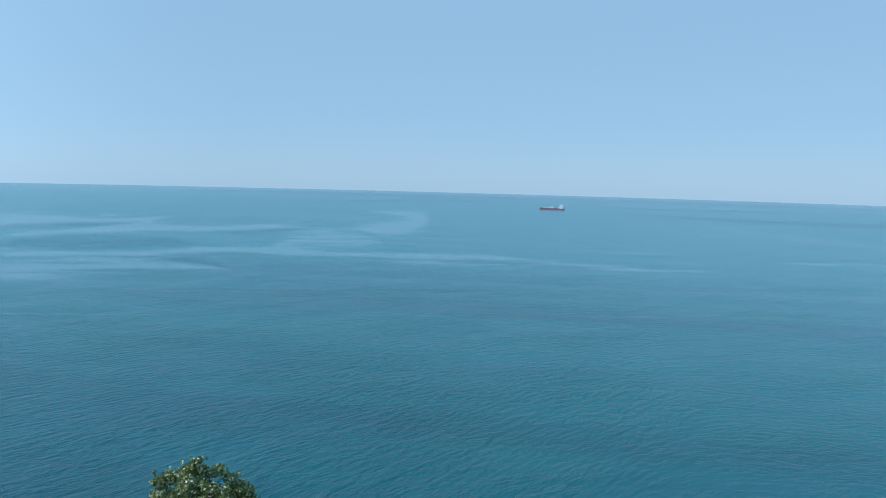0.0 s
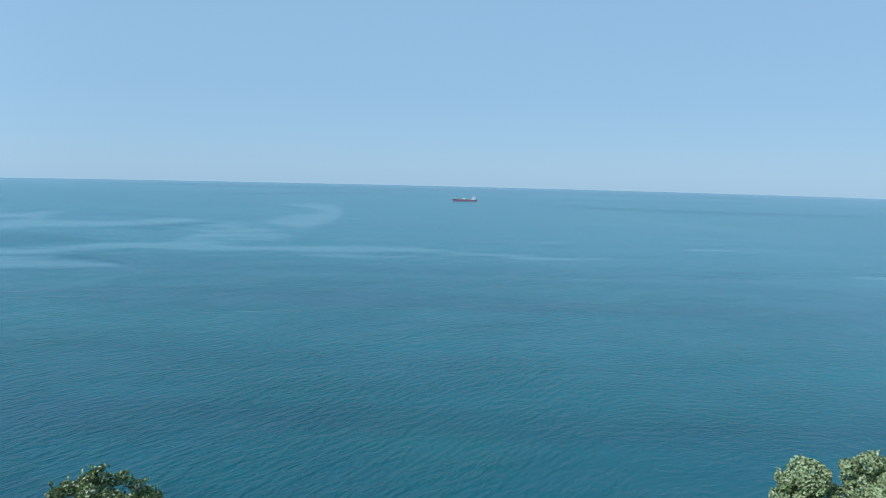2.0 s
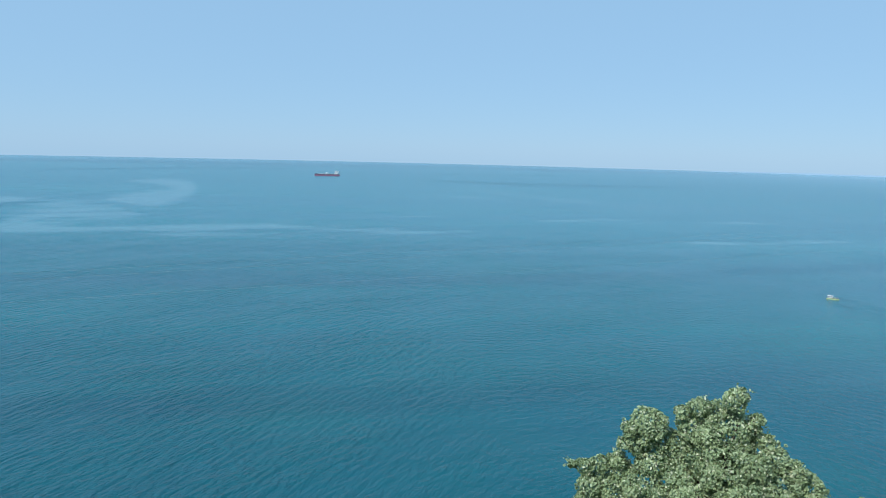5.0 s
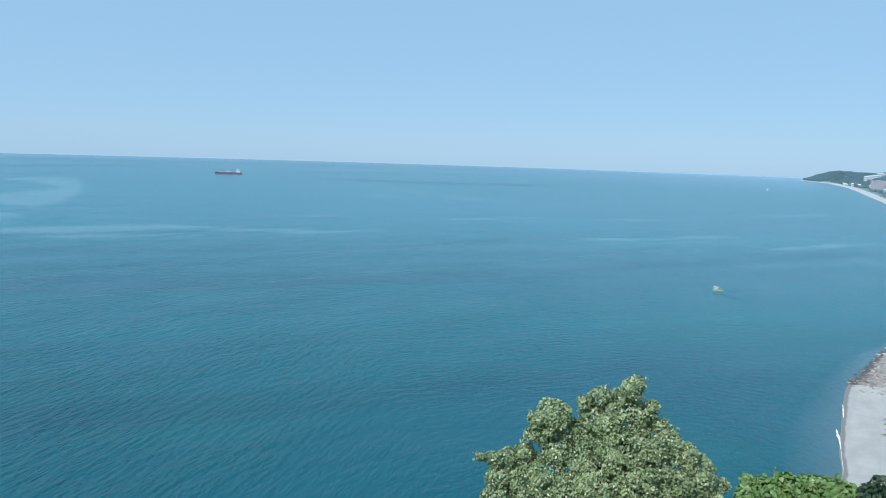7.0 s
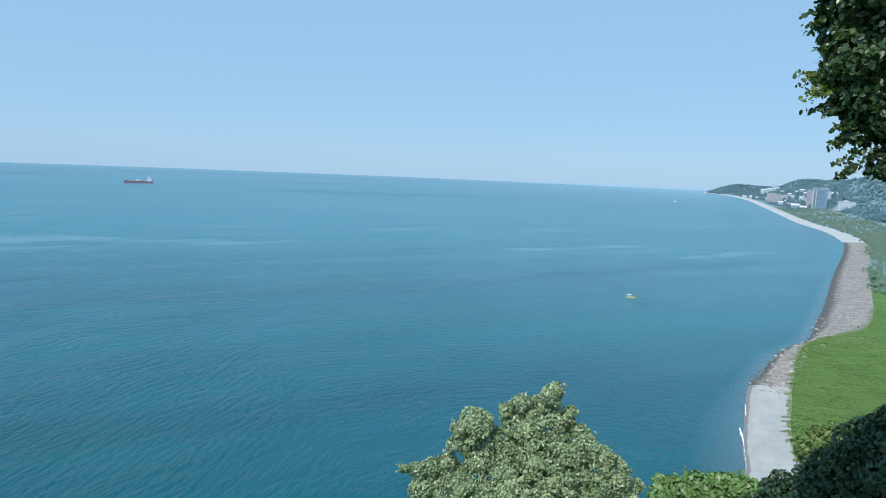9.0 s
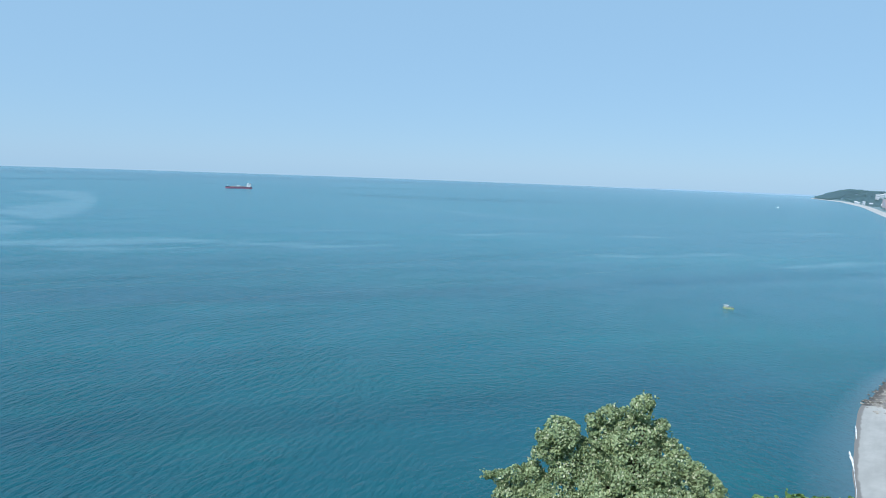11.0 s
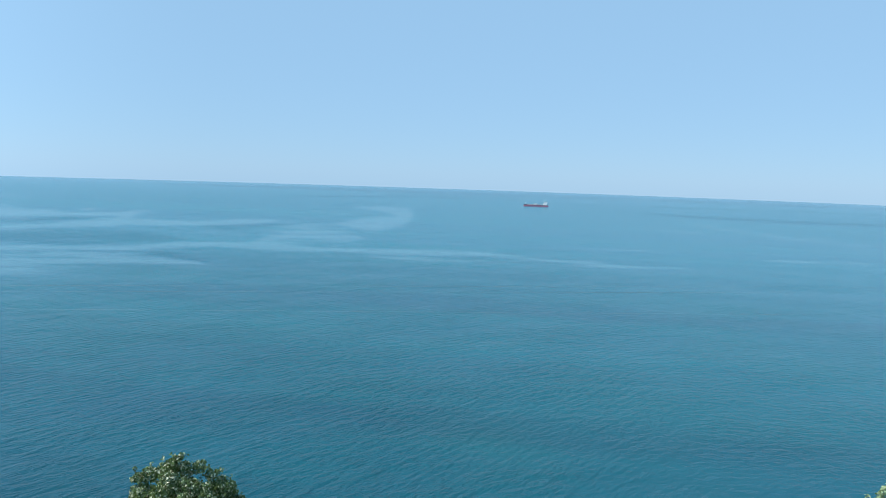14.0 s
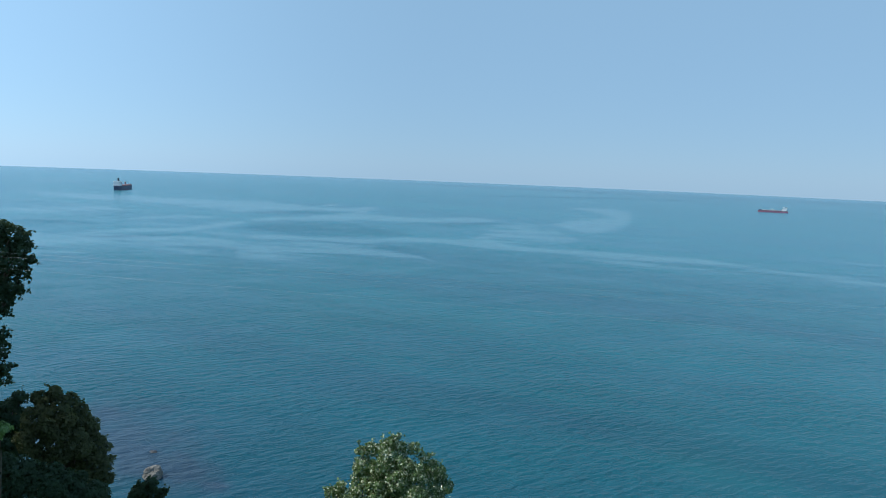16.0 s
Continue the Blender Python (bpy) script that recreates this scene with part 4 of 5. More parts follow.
def hanging_tree():
    """A tall tree beside the viewpoint whose outer twigs droop into the view."""
    ob = tree("tree", "tall tree with hanging leafy twigs beside the viewpoint", near_base(9.6, 2.4), [
        (8.09, 3.95, 76.75, 0.34), (8.20, 3.78, 76.55, 0.42), (8.24, 3.66, 75.95, 0.34), (8.30, 3.50, 76.52, 0.66), (8.25, 3.61, 77.45, 0.85),
        (8.30, 3.47, 75.8, 0.42), (8.14, 3.86, 76.25, 0.28), (8.18, 3.78, 75.95, 0.28), (8.22, 3.70, 75.62, 0.2), (8.11, 3.92, 77.05, 0.3), (8.20, 3.72, 76.4, 0.4), (8.25, 3.62, 76.1, 0.45), (8.8, 2.8, 77.0, 1.1), (8.32, 3.45, 75.25, 0.24), (9.0, 2.4, 78.3, 1.3), (9.3, 1.8, 76.5, 1.0)],
        0.085, 330, M_LEAF_HANG, 0.09, 15, width=0.62, clump=0.18, ruffle=0.6, droop=0.5)
    rng = np.random.default_rng(51)
    base = ob.location
    # tips of the twigs: heading, height in degrees, and whether the leaves are coloured as sunlit
    tips = ((61.2, 12.1, 0), (61.7, 11.4, 0), (61.6, 11.0, 0), (62.4, 10.4, 0), (62.4, 9.7, 1), (62.7, 8.8, 0), (61.5, 8.1, 1), (62.0, 7.7, 1), (61.8, 7.2, 0),
            (62.2, 6.7, 1), (62.0, 6.2, 1), (62.3, 5.4, 0), (63.0, 5.7, 1), (63.4, 4.8, 0), (64.1, 4.0, 0), (64.0, 2.5, 0), (64.5, 1.5, 0), (64.6, 0.6, 0),
            (64.2, 3.2, 0), (63.2, 12.6, 0), (62.2, 13.2, 0))
    leaves = {0: ([], []), 1: ([], [])}
    for az, el, lit in tips:
        root = spot(66.8 + rng.uniform(0, 1.2), el + (1.2 if el > 5 else 3.2) + rng.uniform(-0.4, 0.6), 9.0 + rng.uniform(-0.1, 0.25))
        tip = spot(az - 0.15, el, 9.0 + rng.uniform(-0.25, 0.1))
        mid = root.lerp(tip, 0.55) + Vector((0, 0, rng.uniform(-0.06, 0.06)))
        line = smooth_line([tuple(root), tuple(mid), tuple(tip)], 6)
        part("twig", tube("twig", [Vector(q) - base for q in line], list(np.linspace(0.005, 0.0015, len(line))), M_BARK, 5), None, ob)
        for _ in range(115):
            u = rng.random() ** 0.85
            q = np.array(line[min(int(u * (len(line) - 1) + 0.5), len(line) - 1)], dtype=float) + rng.normal(size=3) * np.array([0.034, 0.034, 0.018 + 0.028 * (1 - u)])
            leaves[lit][0].append(q - np.array(base))
            leaves[lit][1].append(rng.normal(size=3) * 0.6 + np.array([-0.2, -0.3, 0.7]))
    for lit, name, material, label in ((0, "hanging_leaves", M_LEAF_HANG, ""), (1, "lit_leaves", M_LEAF_LIT, "yellow green leaves with sunlight put into the colour")):
        pts, nor = np.array(leaves[lit][0]), np.array(leaves[lit][1])
        o = part(name, leaf_mesh(name, pts, nor, 0.072 * rng.uniform(0.5, 1.35, len(pts)), rng, material, 0.6), None, ob, label)
        tagged(o, label, kind="stuff")


hanging_tree()
tree("tree", "round dark green tree on the shaded slope", near_base(-38.0, 33.0), [
    (-37.34, 33.38, 59.14, 0.48), (-38.18, 32.88, 58.78, 0.53), (-36.98, 34.07, 58.20, 0.71), (-36.56, 34.67, 57.53, 0.63), (-37.37, 33.35, 57.75, 1.34), (-36.17, 34.94, 56.26, 0.74), (-36.35, 34.02, 56.07, 1.42),
    (-35.75, 35.09, 54.93, 0.92), (-35.47, 35.36, 53.62, 0.72), (-35.28, 35.56, 52.45, 0.51), (-35.62, 34.36, 53.75, 1.30), (-36.66, 32.79, 55.83, 1.51), (-37.71, 32.35, 57.66, 1.00), (-35.90, 32.89, 57.49, 0.63),
    (-36.47, 31.95, 57.23, 0.74), (-35.41, 33.42, 55.39, 0.76), (-37.42, 31.77, 56.37, 1.11), (-35.99, 34.83, 51.81, 1.19), (-37.36, 33.80, 53.13, 1.96)],
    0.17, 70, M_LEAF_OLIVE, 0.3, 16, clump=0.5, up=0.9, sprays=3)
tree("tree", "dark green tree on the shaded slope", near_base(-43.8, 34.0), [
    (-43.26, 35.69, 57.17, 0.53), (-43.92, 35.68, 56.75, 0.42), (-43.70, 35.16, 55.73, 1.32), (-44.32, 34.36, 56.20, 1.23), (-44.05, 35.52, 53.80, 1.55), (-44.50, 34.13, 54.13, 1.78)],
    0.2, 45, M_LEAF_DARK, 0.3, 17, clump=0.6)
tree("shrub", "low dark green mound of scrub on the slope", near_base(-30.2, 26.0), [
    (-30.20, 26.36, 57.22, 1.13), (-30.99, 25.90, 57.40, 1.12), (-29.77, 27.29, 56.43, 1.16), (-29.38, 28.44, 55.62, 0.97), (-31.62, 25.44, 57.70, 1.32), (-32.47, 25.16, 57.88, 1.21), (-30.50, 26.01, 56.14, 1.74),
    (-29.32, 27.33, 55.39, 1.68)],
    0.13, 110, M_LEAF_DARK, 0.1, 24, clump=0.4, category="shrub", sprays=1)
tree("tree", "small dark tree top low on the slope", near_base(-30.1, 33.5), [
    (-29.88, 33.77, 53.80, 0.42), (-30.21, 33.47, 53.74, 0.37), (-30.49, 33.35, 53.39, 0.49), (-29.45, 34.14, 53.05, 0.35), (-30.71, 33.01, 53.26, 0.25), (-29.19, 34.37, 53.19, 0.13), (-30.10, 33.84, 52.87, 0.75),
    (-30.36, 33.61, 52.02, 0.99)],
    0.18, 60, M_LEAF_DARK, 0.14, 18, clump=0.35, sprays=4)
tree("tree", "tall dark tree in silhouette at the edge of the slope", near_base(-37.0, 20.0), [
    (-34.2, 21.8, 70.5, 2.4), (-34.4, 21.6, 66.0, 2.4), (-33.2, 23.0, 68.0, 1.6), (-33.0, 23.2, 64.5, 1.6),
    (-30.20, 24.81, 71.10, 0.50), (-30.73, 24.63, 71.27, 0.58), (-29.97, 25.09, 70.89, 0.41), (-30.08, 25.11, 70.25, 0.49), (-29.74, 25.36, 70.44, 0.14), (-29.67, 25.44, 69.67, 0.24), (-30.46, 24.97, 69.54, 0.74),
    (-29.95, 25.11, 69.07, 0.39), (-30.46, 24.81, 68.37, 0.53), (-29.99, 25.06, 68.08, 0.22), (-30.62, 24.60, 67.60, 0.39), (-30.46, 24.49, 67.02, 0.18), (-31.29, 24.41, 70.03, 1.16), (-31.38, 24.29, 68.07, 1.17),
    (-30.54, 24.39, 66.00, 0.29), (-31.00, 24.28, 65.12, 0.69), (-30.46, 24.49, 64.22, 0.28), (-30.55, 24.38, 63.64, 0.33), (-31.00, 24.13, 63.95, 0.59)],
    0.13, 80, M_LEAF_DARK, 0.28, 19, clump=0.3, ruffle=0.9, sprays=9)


tree("shrub", "small bright green sunlit shrub on the dark slope", near_base(-27.6, 21.6), [
    (-27.55, 21.75, 62.5, 0.35), (-27.8, 21.5, 62.2, 0.45)], 0.11, 110, M_LEAF_FRESH, 0.06, 23, category="shrub", clump=0.2)
# two trees added out of view, towards the sun, to shade the slope
tree("tree", "unseen tall tree added to shade the slope", near_base(-41.0, 15.0), [
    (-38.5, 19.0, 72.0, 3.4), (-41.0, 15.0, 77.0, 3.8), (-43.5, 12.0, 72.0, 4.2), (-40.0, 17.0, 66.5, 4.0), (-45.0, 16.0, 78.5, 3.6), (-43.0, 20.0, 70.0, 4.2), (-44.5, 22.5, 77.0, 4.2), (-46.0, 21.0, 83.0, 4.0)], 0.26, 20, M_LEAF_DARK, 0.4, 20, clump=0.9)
tree("tree", "unseen tall tree added to shade the slope", near_base(-55.0, 18.0), [
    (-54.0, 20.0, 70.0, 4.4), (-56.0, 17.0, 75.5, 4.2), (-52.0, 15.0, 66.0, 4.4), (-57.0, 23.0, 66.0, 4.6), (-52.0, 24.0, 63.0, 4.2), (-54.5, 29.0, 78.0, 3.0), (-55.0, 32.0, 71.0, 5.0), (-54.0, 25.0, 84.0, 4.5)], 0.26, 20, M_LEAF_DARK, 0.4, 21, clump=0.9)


# ---- ships ----
def hull_mesh(name, length, beam, z0, z1, material, bow=0.22, flare=1.0, cap=True):
    """A slice of a ship's hull between two heights; +x is the bow."""
    verts, faces, n = [], [], 20
    for i in range(n + 1):
        t = i / n
        x = -length / 2 + length * t
        b = beam / 2 * min(1.0, (0.72 + 3.2 * t) if t < 0.09 else 1.0)
        if t > 1 - bow:
            u = (t - 1 + bow) / bow
            b = beam / 2 * (1 - u ** 2.2) + 0.05
        rake = length * 0.022 * max(0.0, (t - 0.8) / 0.2)
        for z, k, sh in ((z0, 0.96, 0.0), (z1, 1.0, rake)):
            verts += [(x + sh, -b * k, z), (x + sh, b * k, z)]
    for i in range(n):
        a = i * 4
        faces += [(a, a + 4, a + 6, a + 2), (a + 1, a + 3, a + 7, a + 5), (a + 2, a + 6, a + 7, a + 3)]
    faces += [(0, 2, 3, 1), (n * 4, n * 4 + 1, n * 4 + 3, n * 4 + 2)]
    return mesh_of(name, verts, faces, material)


def tanker():
    s = thing("tanker", (330, 2012, 0), "red hulled tanker with white aft superstructure at anchor", "ship", turn=180 - 4)
    s.scale = (0.91, 0.91, 0.84)
    L, B = 82.0, 13.5
    part("boot_topping", hull_mesh("boot_topping", L, B, -1.5, 3.4, M_HULL_RED), None, s, "red painted lower hull")
    part("hull", hull_mesh("hull", L, B, 3.4, 5.2, M_HULL_MAROON), None, s, "dull maroon upper hull")
    part("deck", hull_mesh("deck", L * 0.985, B * 0.96, 5.2, 5.7, M_DECK_RED), None, s)
    bm = boxes((31, 39.5, -3.4, 3.4, 5.6, 7.9, 0.3))
    part("forecastle", bm, M_HULL_DARK, s)
    part("foremast", tube("foremast", [(36, 0, 7.5), (36, 0, 15.0)], [0.35, 0.18], M_WHITE), None, s)
    house = part("superstructure", boxes((-36, -24, -6.0, 6.0, 5.7, 9.4, 0.2), (-35, -25, -5.6, 5.6, 9.4, 12.4, 0.2), (-34, -26, -5.2, 5.2, 12.4, 15.2, 0.2)), M_WHITE, s, "white painted superstructure")
    part("bridge", boxes((-31.5, -26, -6.6, 6.6, 15.2, 17.8, 0.2)), M_WHITE, s)
    for z in (10.6, 13.6, 16.6):
        part("window_band", boxes((-25.1 + (0 if z < 12 else -0.9 if z < 15 else -0.9), -24.9 + (0 if z < 12 else -0.9 if z < 15 else -0.9) + 0.1, -4.6, 4.6, z - 0.4, z + 0.4)), M_GLASS_DARK, house, "dark window glass")
    part("funnel", boxes((-37.5, -34.5, -1.8, 1.8, 9.4, 18.0, 0.5)), M_WHITE, s)
    part("funnel_cap", boxes((-37.4, -34.6, -1.7, 1.7, 18.0, 19.2, 0.3)), M_FUNNEL, s, "black funnel top")
    part("mast", tube("mast", [(-29, 0, 17.6), (-29, 0, 24.0)], [0.4, 0.15], M_WHITE), None, s)
    part("manifold", boxes((-4, 6, -5.0, 5.0, 5.7, 8.2, 0.3)), M_STEEL, s, "grey pipe manifold")
    for y in (-1.5, 0.0, 1.5):
        part("pipe", tube("pipe", [(-23, y, 7.2), (30, y, 7.2)], [0.35, 0.35], M_STEEL, 6), None, s)
    for x in (-2.0, 3.0):
        part("crane_post", tube("crane_post", [(x, 2.4, 5.6), (x, 2.4, 12.0)], [0.5, 0.4], M_WHITE), None, s)
        part("crane_jib", tube("crane_jib", [(x, 2.4, 11.6), (x + 8.5, 2.4, 9.4)], [0.35, 0.2], M_WHITE, 6), None, s)
    for x in (-15, -8, 12, 19, 26):
        part("hatch", boxes((x - 1.4, x + 1.4, -4.2, 4.2, 5.7, 6.6, 0.2)), M_DECK_RED, s)
    for y in (-6.2, 6.2):
        for i in range(14):
            x = -22 + i * 4
            part("rail_post", tube("rail_post", [(x, y, 5.6), (x, y, 6.8)], [0.06, 0.06], M_WHITE, 4), None, s)
        part("rail", tube("rail", [(-22, y, 6.8), (30, y, 6.8)], [0.07, 0.07], M_WHITE, 4), None, s)


def cargo_ship():
    s = thing("cargo_ship", (-1232, 1311, 0), "dark hulled cargo ship seen from its stern quarter", "ship", turn=90 + 27.0)
    s.scale = (0.85, 0.85, 0.78)
    L, B = 128.0, 21.0
    part("hull", hull_mesh("hull", L, B, -2, 12.5, M_HULL_DARK, 0.2), None, s, "dark blue painted hull")
    part("boot_topping", hull_mesh("boot_topping", L + 0.2, B + 0.25, -2, 0.5, M_HULL_RED, 0.2), None, s, "red painted waterline")
    part("deck", hull_mesh("deck", L * 0.985, B * 0.97, 12.5, 12.7, M_DECK_RED), None, s)
    house = part("superstructure", boxes((-61, -49, -9.5, 9.5, 12.6, 17.5, 0.3), (-60, -50, -8.5, 8.5, 17.5, 21.5, 0.3), (-59, -50.5, -8, 8, 21.5, 24.5, 0.3)), M_WHITE, s, "white painted superstructure")
    part("bridge", boxes((-58, -51.5, -10, 10, 24.5, 27.0, 0.3)), M_WHITE, s)
    for z in (15.0, 19.5, 23.0):
        for i in range(7):
            y = -7.2 + i * 2.4
            x0 = -61 if z < 17 else -60 if z < 21 else -59
            part("window", boxes((x0 - 0.08, x0 + 0.05, y - 0.5, y + 0.5, z - 0.6, z + 0.6)), M_GLASS_DARK, house, "dark window glass")
    part("funnel", boxes((-48.5, -44.5, -2.2, 2.2, 12.6, 36.5, 0.8)), M_FUNNEL, s, "black funnel")
    part("mast", tube("mast", [(-54, 0, 26.5), (-54, 0, 33.0)], [0.5, 0.2], M_WHITE), None, s)
    for x in (-33, -14, 6, 26, 44):
        part("hatch_cover", boxes((x - 7.5, x + 7.5, -7.5, 7.5, 12.6, 15.0, 0.4)), M_DECK_RED, s, "rusty red hatch cover")
    for x in (-24, 16):
        part("crane_post", tube("crane_post", [(x, 0, 12.6), (x, 0, 24.0)], [1.4, 1.1], M_DECK_RED, 10), None, s)
        part("crane_cab", boxes((x - 1.8, x + 1.8, -1.8, 1.8, 19.5, 22.8, 0.3)), M_DECK_RED, s)
        part("crane_jib", tube("crane_jib", [(x, 0, 21.0), (x + 17, 0, 19.0)], [0.9, 0.4], M_DECK_RED, 6), None, s)
    part("forecastle", boxes((50, 59, -5, 5, 12.5, 15.5, 0.5)), M_HULL_DARK, s)
    part("foremast", tube("foremast", [(54, 0, 15), (54, 0, 24)], [0.5, 0.25], M_WHITE), None, s)


def work_boat():
    s = thing("work_boat", (325.0, 266.5, 0), "small yellow green boat with a white cabin", "boat", turn=-58)
    s.scale = (0.8, 0.8, 0.8)
    part("hull", hull_mesh("hull", 7.6, 2.6, -0.3, 0.95, M_BOAT, 0.4), None, s, "yellow green painted hull")
    part("fender", hull_mesh("fender", 7.7, 2.75, 0.85, 1.0, M_HULL_DARK, 0.4), None, s, "dark rubbing strake")
    cabin = part("cabin", boxes((-3.0, -0.2, -0.95, 0.95, 0.98, 2.3, 0.1)), M_WHITE, s, "white painted cabin")
    part("roof", boxes((-3.5, 0.3, -1.15, 1.15, 2.3, 2.48, 0.05)), M_WHITE, s)
    part("windscreen", boxes((-0.2, -0.14, -0.8, 0.8, 1.4, 2.15)), M_GLASS_DARK, cabin, "dark window glass")
    for y in (-0.99, 0.97):
        for x in (-2.3, -1.0):
            part("window", boxes((x - 0.45, x + 0.45, y, y + 0.03, 1.5, 2.1)), M_GLASS_DARK, cabin, "dark window glass")
    part("mast", tube("mast", [(-1.8, 0, 2.4), (-1.8, 0, 3.6)], [0.06, 0.03], M_STEEL, 6), None, s)
    part("engine_cover", boxes((0.4, 1.6, -0.7, 0.7, 0.95, 1.35, 0.1)), M_BOAT, s)
    part("bow_rail", tube("bow_rail", [(1.2, -1.1, 1.6), (2.9, -0.6, 1.7), (3.6, 0, 1.75), (2.9, 0.6, 1.7), (1.2, 1.1, 1.6)], [0.04] * 5, M_STEEL, 6), None, s)


tanker()
cargo_ship()
work_boat()
# dark soft-edged streaks on the water beside the boat
for rows in ([(329.0, 266.0, 0.4), (331.0, 262.5, 1.2), (331.5, 259.5, 1.3), (331.0, 257.0, 0.3)], [(318.0, 258.0, 0.3), (316.0, 252.5, 1.3), (314.5, 247.5, 1.6), (312.5, 243.0, 0.4)]):
    ribbon("dark_streak", rows, 0.06, M_DARK_STREAK, "dark streak on the water beside the small boat", "water")

# ---- power line below the viewpoint ----
def power_line():
    """Three level conductors strung past the cliff; they pass 25 m in front of the viewpoint."""
    s = thing("power_line", (0, 0, 0), "three thin overhead cables strung along the coast", "power line")
    pole = (-68.0, 13.0)
    for drop, turn, off in ((4.18, -9.5, 25.0), (4.40, -9.0, 25.0), (5.15, -6.0, 25.0)):
        c, w = Vector((math.sin(radians(turn)), math.cos(radians(turn)), 0)) * off, Vector((math.cos(radians(turn)), -math.sin(radians(turn)), 0))
        pts = []
        for i in range(41):
            u = -66 + i * 5.2
            pts.append(c + w * u + Vector((0, 0, EYE - drop + 0.00001 * u * u)))
        part("cable", tube("cable", pts, [0.0024] * len(pts), M_CABLE, 6), None, s)
    x, y = pts[0].x, pts[0].y
    g = ground_z(x, y)
    part("pole", tube("pole", [(x, y + 0.4, g - 0.5), (x, y + 0.4, EYE - 3.6)], [0.16, 0.11], M_BARK, 10), None, s)
    part("crossarm", boxes((x - 0.08, x + 0.08, y - 1.6, y + 2.2, EYE - 4.5, EYE - 4.36, 0.02)), M_BARK, s)


power_line()


# ---- far coast: woods and town ----
def shore_place(x, y):
    """Station and distance inland of a place on the coast."""
    ks = np.arange(90, len(LINE) - 1, 0.1)
    i = ks.astype(int)
    row = LINE[i] + (LINE[i + 1] - LINE[i]) * (ks - i)[:, None]
    w = (x - row[:, 0]) * row[:, 2] + (y - row[:, 1]) * row[:, 3]
    miss = np.hypot(row[:, 0] + row[:, 2] * w - x, row[:, 1] + row[:, 3] * w - y)
    k = int(np.argmin(miss))
    return float(ks[k]), float(w[k])


def coast_z(x, y):
    k, w = shore_place(x, y)
    return land_at(k, w).z


def far_woods():
    rng = np.random.default_rng(31)
    lobes, scrub = [], []
    while len(lobes) < 7500:
        k = rng.uniform(118, len(LINE) - 2.2)
        reach = LINE[int(k), 6]
        w = (42 if k < 155 else 14) + rng.random() ** 1.1 * reach * 1.6
        p = land_at(float(k), float(w))
        if (w < 70 and k < 155 and rng.random() < 0.5) or (w < 115 and k < 132):
            continue
        r = rng.uniform(4.0, 8.0)
        lobes.append((p.x, p.y, p.z + r * 0.55, r))
    pts, nor, size = lobes_to_leaves(lobes, 0.15, 3.2, rng, 4, 0.8, 0.2)
    nor = nor * 0.35 + np.array([-0.7, -0.3, 0.75])      # crowns turn to the sun
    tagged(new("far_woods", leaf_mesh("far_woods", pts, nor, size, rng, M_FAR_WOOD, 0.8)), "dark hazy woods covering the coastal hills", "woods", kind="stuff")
    for _ in range(2400):
        k = rng.uniform(96, 135)
        p = land_at(float(k), float(LINE[int(k), 4] + rng.uniform(-4, 3) + rng.random() * (70 if k < 118 else 85)))
        r = rng.uniform(1.8, 4.2)
        scrub.append((p.x, p.y, p.z + r * 0.5, r))
    pts, nor, size = lobes_to_leaves(scrub, 0.8, 1.3, rng, 4, 0.7, 0.3)
    nor = nor * 0.45 + np.array([-0.6, -0.25, 0.6])
    tagged(new("shore_scrub", leaf_mesh("shore_scrub", pts, nor, size, rng, M_SCRUB, 0.8)), "green scrub and low trees behind the far beach", "scrub", kind="stuff")


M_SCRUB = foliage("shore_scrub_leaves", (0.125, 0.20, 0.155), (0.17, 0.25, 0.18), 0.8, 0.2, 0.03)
# town colours have distance haze mixed in, so they are pale and bluish
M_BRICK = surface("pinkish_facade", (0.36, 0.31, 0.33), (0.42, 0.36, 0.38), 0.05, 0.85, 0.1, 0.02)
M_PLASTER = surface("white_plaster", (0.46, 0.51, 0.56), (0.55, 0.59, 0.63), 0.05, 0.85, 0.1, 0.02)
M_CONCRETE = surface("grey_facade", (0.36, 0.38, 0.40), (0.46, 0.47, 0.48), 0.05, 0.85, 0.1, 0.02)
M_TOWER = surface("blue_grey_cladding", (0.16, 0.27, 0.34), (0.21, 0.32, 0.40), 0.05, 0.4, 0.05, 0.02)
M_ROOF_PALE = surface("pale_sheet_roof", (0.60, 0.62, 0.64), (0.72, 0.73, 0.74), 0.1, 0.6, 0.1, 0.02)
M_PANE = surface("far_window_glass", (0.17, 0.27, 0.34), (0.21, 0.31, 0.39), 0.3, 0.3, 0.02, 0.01)


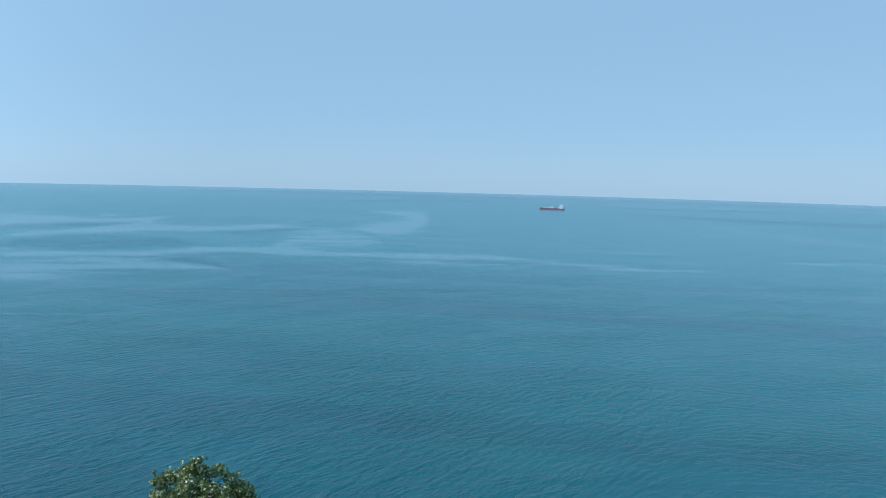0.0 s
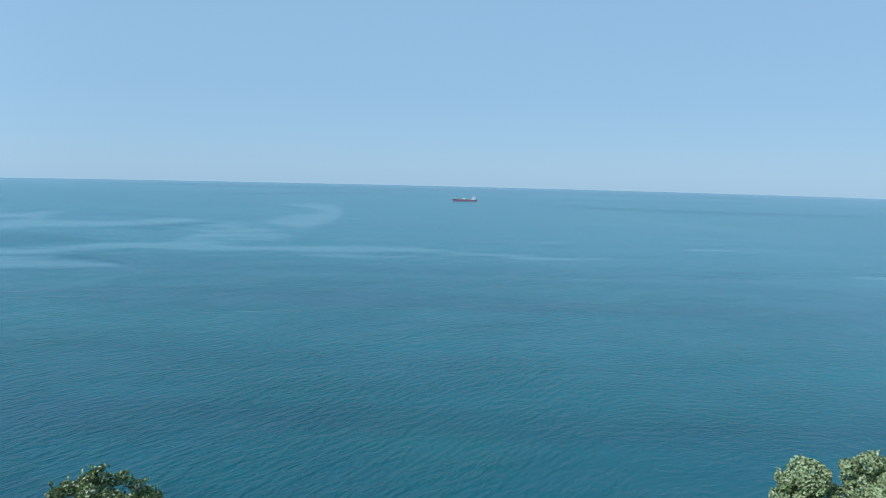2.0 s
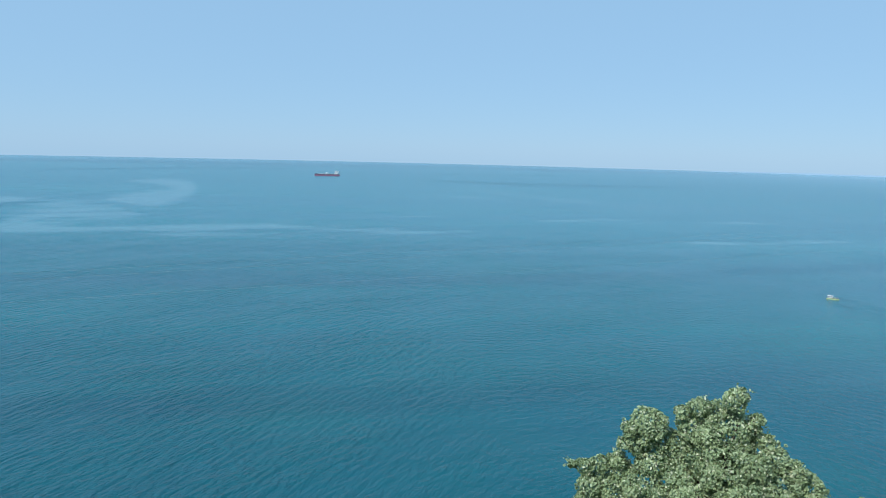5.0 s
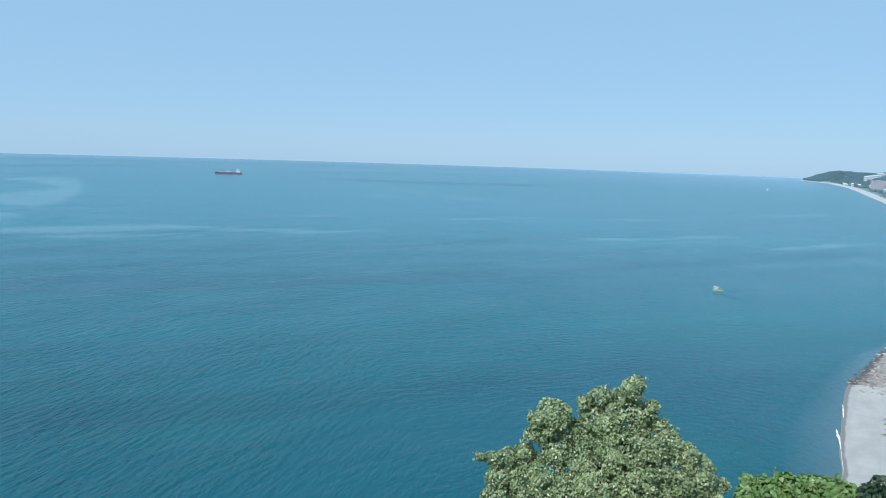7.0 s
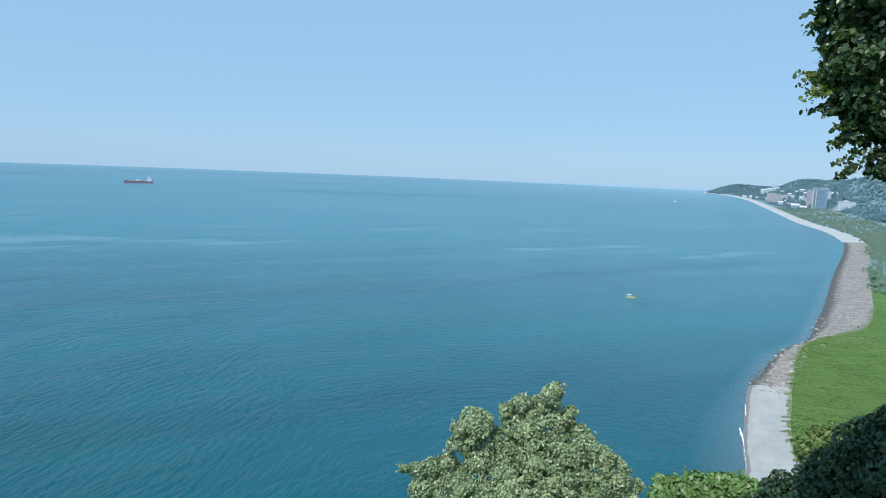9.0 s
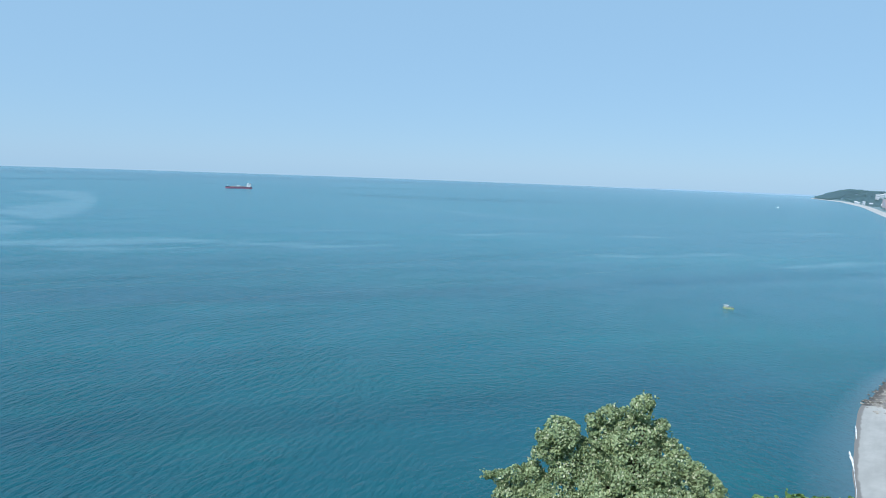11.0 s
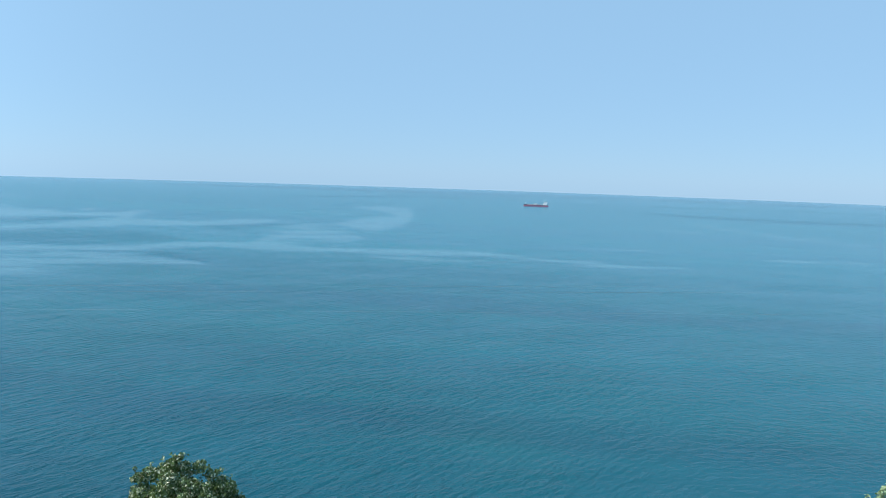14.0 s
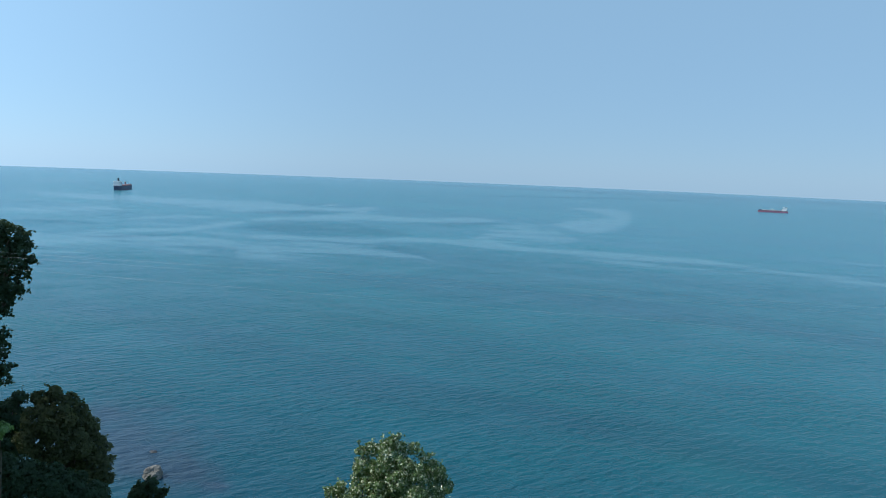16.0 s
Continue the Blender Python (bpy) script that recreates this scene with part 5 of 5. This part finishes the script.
def house(name, az, d, width, depth, top, storeys, wall, roof, label, bays, gable=False, category="building"):
    """A building turned to the sea with its storeys of windows; top is its eaves' height above the sea."""
    c = spot(az, 0, d)
    g = coast_z(c.x, c.y) - 1.0
    h = max(top - g, 3.5)
    s = thing(name, (c.x, c.y, g), label, category, "houses of the town", turn=-az)
    body = part("wall", boxes((-width / 2, width / 2, 0, depth, 0, h)), wall, s)
    if gable:
        verts = [(-width / 2 - 0.6, -0.6, h), (width / 2 + 0.6, -0.6, h), (width / 2 + 0.6, depth + 0.6, h), (-width / 2 - 0.6, depth + 0.6, h),
                 (-width / 2 - 0.6, depth / 2, h + depth * 0.32), (width / 2 + 0.6, depth / 2, h + depth * 0.32)]
        part("roof", mesh_of("roof", verts, [(0, 1, 5, 4), (2, 3, 4, 5), (0, 4, 3), (1, 2, 5), (3, 2, 1, 0)], roof), None, s)
    else:
        part("roof", boxes((-width / 2 - 0.4, width / 2 + 0.4, -0.4, depth + 0.4, h, h + 0.9)), roof, s)
        part("stair_head", boxes((-width * 0.15, width * 0.12, depth * 0.3, depth * 0.7, h + 0.9, h + 3.4)), wall, s)
    step, bay = h / storeys, width / bays
    pane = mesh_of("window", *box_data(bay * 0.55, 0.3, step * 0.5), M_PANE)
    for i in range(storeys):
        for j in range(bays):
            o = part("window", pane, None, body)
            o.location = (-width / 2 + bay * (j + 0.5), -0.1, step * (i + 0.55))
    return s


def box_data(w, d, h):
    v = [(x * w / 2, y * d / 2, z * h / 2) for x in (-1, 1) for y in (-1, 1) for z in (-1, 1)]
    return v, [(0, 1, 3, 2), (4, 6, 7, 5), (0, 4, 5, 1), (2, 3, 7, 6), (0, 2, 6, 4), (1, 5, 7, 3)]


def tower_block():
    az, d, width, depth = 63.85, 1850, 31.0, 24.0
    c = spot(az, 0, d)
    g = coast_z(c.x, c.y) - 1
    h = 65.0 - g
    s = thing("tower_block", (c.x, c.y, g), "tall blue grey tower block with glazed balcony columns", "building", "houses of the town", turn=-az)
    body = part("wall", boxes((-width / 2, width / 2, 0, depth, 0, h)), M_TOWER, s)
    part("roof", boxes((-width / 2 - 0.5, width / 2 + 0.5, -0.5, depth + 0.5, h, h + 1.2)), M_CONCRETE, s)
    part("side_wall", boxes((-width / 2 - 1.2, -width / 2 + 1.8, -0.8, depth, 0, h + 1.5)), M_CONCRETE, s, "grey concrete side wall")
    for x in (-8.5, -1.5, 5.5, 12.0):
        part("pilaster", boxes((x - 0.8, x + 0.8, -0.9, 0.0, 0, h)), M_CONCRETE if x < -5 else M_TOWER, s)
    n = 18
    slab = mesh_of("balcony", *box_data(4.6, 1.2, 1.0), M_TOWER)
    pane = mesh_of("window", *box_data(4.4, 0.3, 1.7), M_PANE)
    for i in range(n):
        for x in (-12.2, -5.0, 2.0, 8.8):
            z = h * (i + 0.5) / n
            o = part("balcony", slab, None, body)
            o.location = (x, -0.5, z - 1.2)
            o = part("window", pane, None, body)
            o.location = (x, -0.1, z + 0.3)


far_woods()
tower_block()
house("apartment_block", 63.18, 1960, 16, 14, 57, 15, M_BRICK, M_CONCRETE, "pinkish brick apartment block beside the tower", 4)
house("apartment_block", 64.42, 1985, 10, 16, 56, 15, M_PLASTER, M_CONCRETE, "narrow pale apartment block behind the tower", 2)
house("apartment_block", 60.72, 2600, 45, 16, 35, 9, M_BRICK, M_CONCRETE, "long pinkish apartment block near the beach", 10)
house("apartment_block", 61.52, 2600, 27, 16, 31, 8, M_CONCRETE, M_CONCRETE, "grey apartment block near the beach", 6)
house("apartment_block", 62.03, 2500, 13, 14, 33, 8, M_PLASTER, M_CONCRETE, "pale narrow apartment block among trees", 3)
house("apartment_block", 62.86, 2200, 6, 10, 31, 7, M_PLASTER, M_CONCRETE, "slim white block among trees", 2)
house("market_hall", 62.25, 1980, 19, 14, 17, 2, M_PLASTER, M_ROOF_PALE, "long white hall with a pale roof behind the beach", 8, True)
house("market_hall", 62.8, 1930, 15, 12, 14, 2, M_PLASTER, M_ROOF_PALE, "white hall with a pale roof behind the beach", 6, True)
house("hotel", 65.6, 1720, 34, 18, 38, 8, M_PLASTER, M_CONCRETE, "large white hotel among shore trees", 8)
house("hotel", 64.95, 1740, 12, 14, 24, 4, M_CONCRETE, M_PANE, "dark fronted low building beside the hotel", 3)
for az, d, w, dep, top in ((61.24, 2350, 13, 10, 14), (61.94, 2200, 16, 12, 12), (62.69, 2050, 24, 12, 10), (62.35, 2120, 11, 10, 13), (59.55, 2950, 10, 9, 12),
                           (58.6, 3250, 12, 9, 9), (59.1, 3050, 9, 8, 14), (60.25, 2700, 8, 8, 16)):
    house("house", az, d, w, dep, top, 2, M_PLASTER, M_ROOF_PALE, "white low house with a pale roof by the beach", 4, True, "house")


def on_slope(az, el):
    """How far off a house on the hillside stands whose eaves show el degrees above the eye's level."""
    for d in range(1900, 3300, 20):
        c = spot(az, 0, d)
        if coast_z(c.x, c.y) + 9 > EYE + d * math.tan(radians(el)):
            break
    return d


for az, el, w in ((59.90, -0.60, 15), (60.20, -0.56, 17), (60.45, -0.50, 20), (60.78, -0.38, 24), (60.95, -0.44, 14), (61.31, -0.67, 17), (61.80, -0.84, 12), (62.32, -0.62, 16), (62.67, -0.50, 22),
                  (62.90, -0.72, 14), (64.75, -0.63, 15), (62.05, -0.98, 13), (60.05, -0.86, 12), (62.62, -1.05, 13)):
    d = on_slope(az, el)
    house("house", az, d, w, 9, EYE + d * math.tan(radians(el)), 3, M_PLASTER, M_ROOF_PALE, "white house on the wooded hillside", 4, True, "house")
for az, el, w in ((58.87, -1.22, 18), (59.60, -1.20, 12), (57.73, -0.98, 12), (58.18, -0.90, 14), (61.75, -1.60, 24)):
    d = 75.0 / math.tan(radians(-el)) * 0.92
    house("house", az, d, w, 8, EYE + d * math.tan(radians(el)), 2, M_PLASTER, M_ROOF_PALE, "white low house with a pale roof by the beach", 4, True, "house")


def far_ridge():
    """The dim coast on the horizon beyond the cape, with haze blue put into its colour."""
    n = Nodes("dim_distance")
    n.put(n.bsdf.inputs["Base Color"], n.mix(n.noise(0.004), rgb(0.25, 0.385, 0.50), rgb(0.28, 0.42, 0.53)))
    n.bsdf.inputs["Roughness"].default_value = 1.0
    verts, faces, m = [], [], 90
    for i in range(m):
        az = 40 + 19 * i / (m - 1)
        rise = min(1.0, i / 30) * 0.5 * (13 + 9 * noise.noise(Vector((i * 0.11, 2, 0))) + 4 * noise.noise(Vector((i * 0.5, 7, 0))))
        for r, z in ((4820, -1), (4850, max(rise, 0.5) * 0.8), (4900, max(rise, 0.8))):
            p = spot(az, 0, r)
            verts.append((p.x, p.y, z))
    for i in range(m - 1):
        for k in range(2):
            a = i * 3 + k
            faces.append((a, a + 3, a + 4, a + 1))
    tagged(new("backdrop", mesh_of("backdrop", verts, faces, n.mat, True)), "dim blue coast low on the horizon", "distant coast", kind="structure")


far_ridge()


def speed_boat():
    s = thing("motor_boat", (1815, 1342, 0), "tiny white motor boat under way far out", "boat", turn=20)
    part("hull", hull_mesh("hull", 9.0, 3.0, -0.3, 1.3, M_WHITE, 0.45), None, s)
    part("cabin", boxes((-2.0, 1.2, -1.1, 1.1, 1.3, 2.6, 0.2)), M_WHITE, s)
    part("windscreen", boxes((1.2, 1.3, -0.9, 0.9, 1.7, 2.4)), M_GLASS_DARK, s, "dark window glass")


speed_boat()
ribbon("surf", [(1812, 1345, 0.6), (1804, 1351, 1.8), (1796, 1357, 2.4), (1786, 1364, 0.8)], 0.3, M_FOAM, "white wake behind the motor boat", "wake")


# ---- meadow growth ----
def meadow():
    """Climbing plants that cover the slope behind the beach, with an uneven border on the sand."""
    rng = np.random.default_rng(41)
    pts, nor = [], []
    n = 120000
    ks = rng.uniform(35, 92, n)
    ws = rng.random(n) ** 1.1 * 60
    for k, w in zip(ks, ws):
        i = int(k)
        edge = LINE[i, 4] + 3.4 * noise.noise(Vector((k * 1.7, 0, 0))) + 1.2 * noise.noise(Vector((k * 6.0, 3, 0))) - 1.0
        p = land_at(float(k), float(edge + w))
        lump = 0.5 + 0.5 * noise.noise(Vector((p.x, p.y, 0)) * 0.16) + 0.35 * noise.noise(Vector((p.x, p.y, 5)) * 0.5)
        pts.append((p.x, p.y, p.z + 0.15 + max(lump, 0) * min(w * 0.2, 0.7)))
        nor.append((rng.normal() * 0.18, rng.normal() * 0.18, 1.0))
    tagged(new("meadow_growth", leaf_mesh("meadow_growth", np.array(pts), np.array(nor), rng.uniform(0.26, 0.52, n), rng, M_MEADOW, 0.8)),
           "bright green climbing plants spread over the slope", "undergrowth", kind="stuff")


M_MEADOW = foliage("meadow_leaves", (0.165, 0.285, 0.075), (0.225, 0.345, 0.105), 0.7, 0.3, 0.12)
meadow()
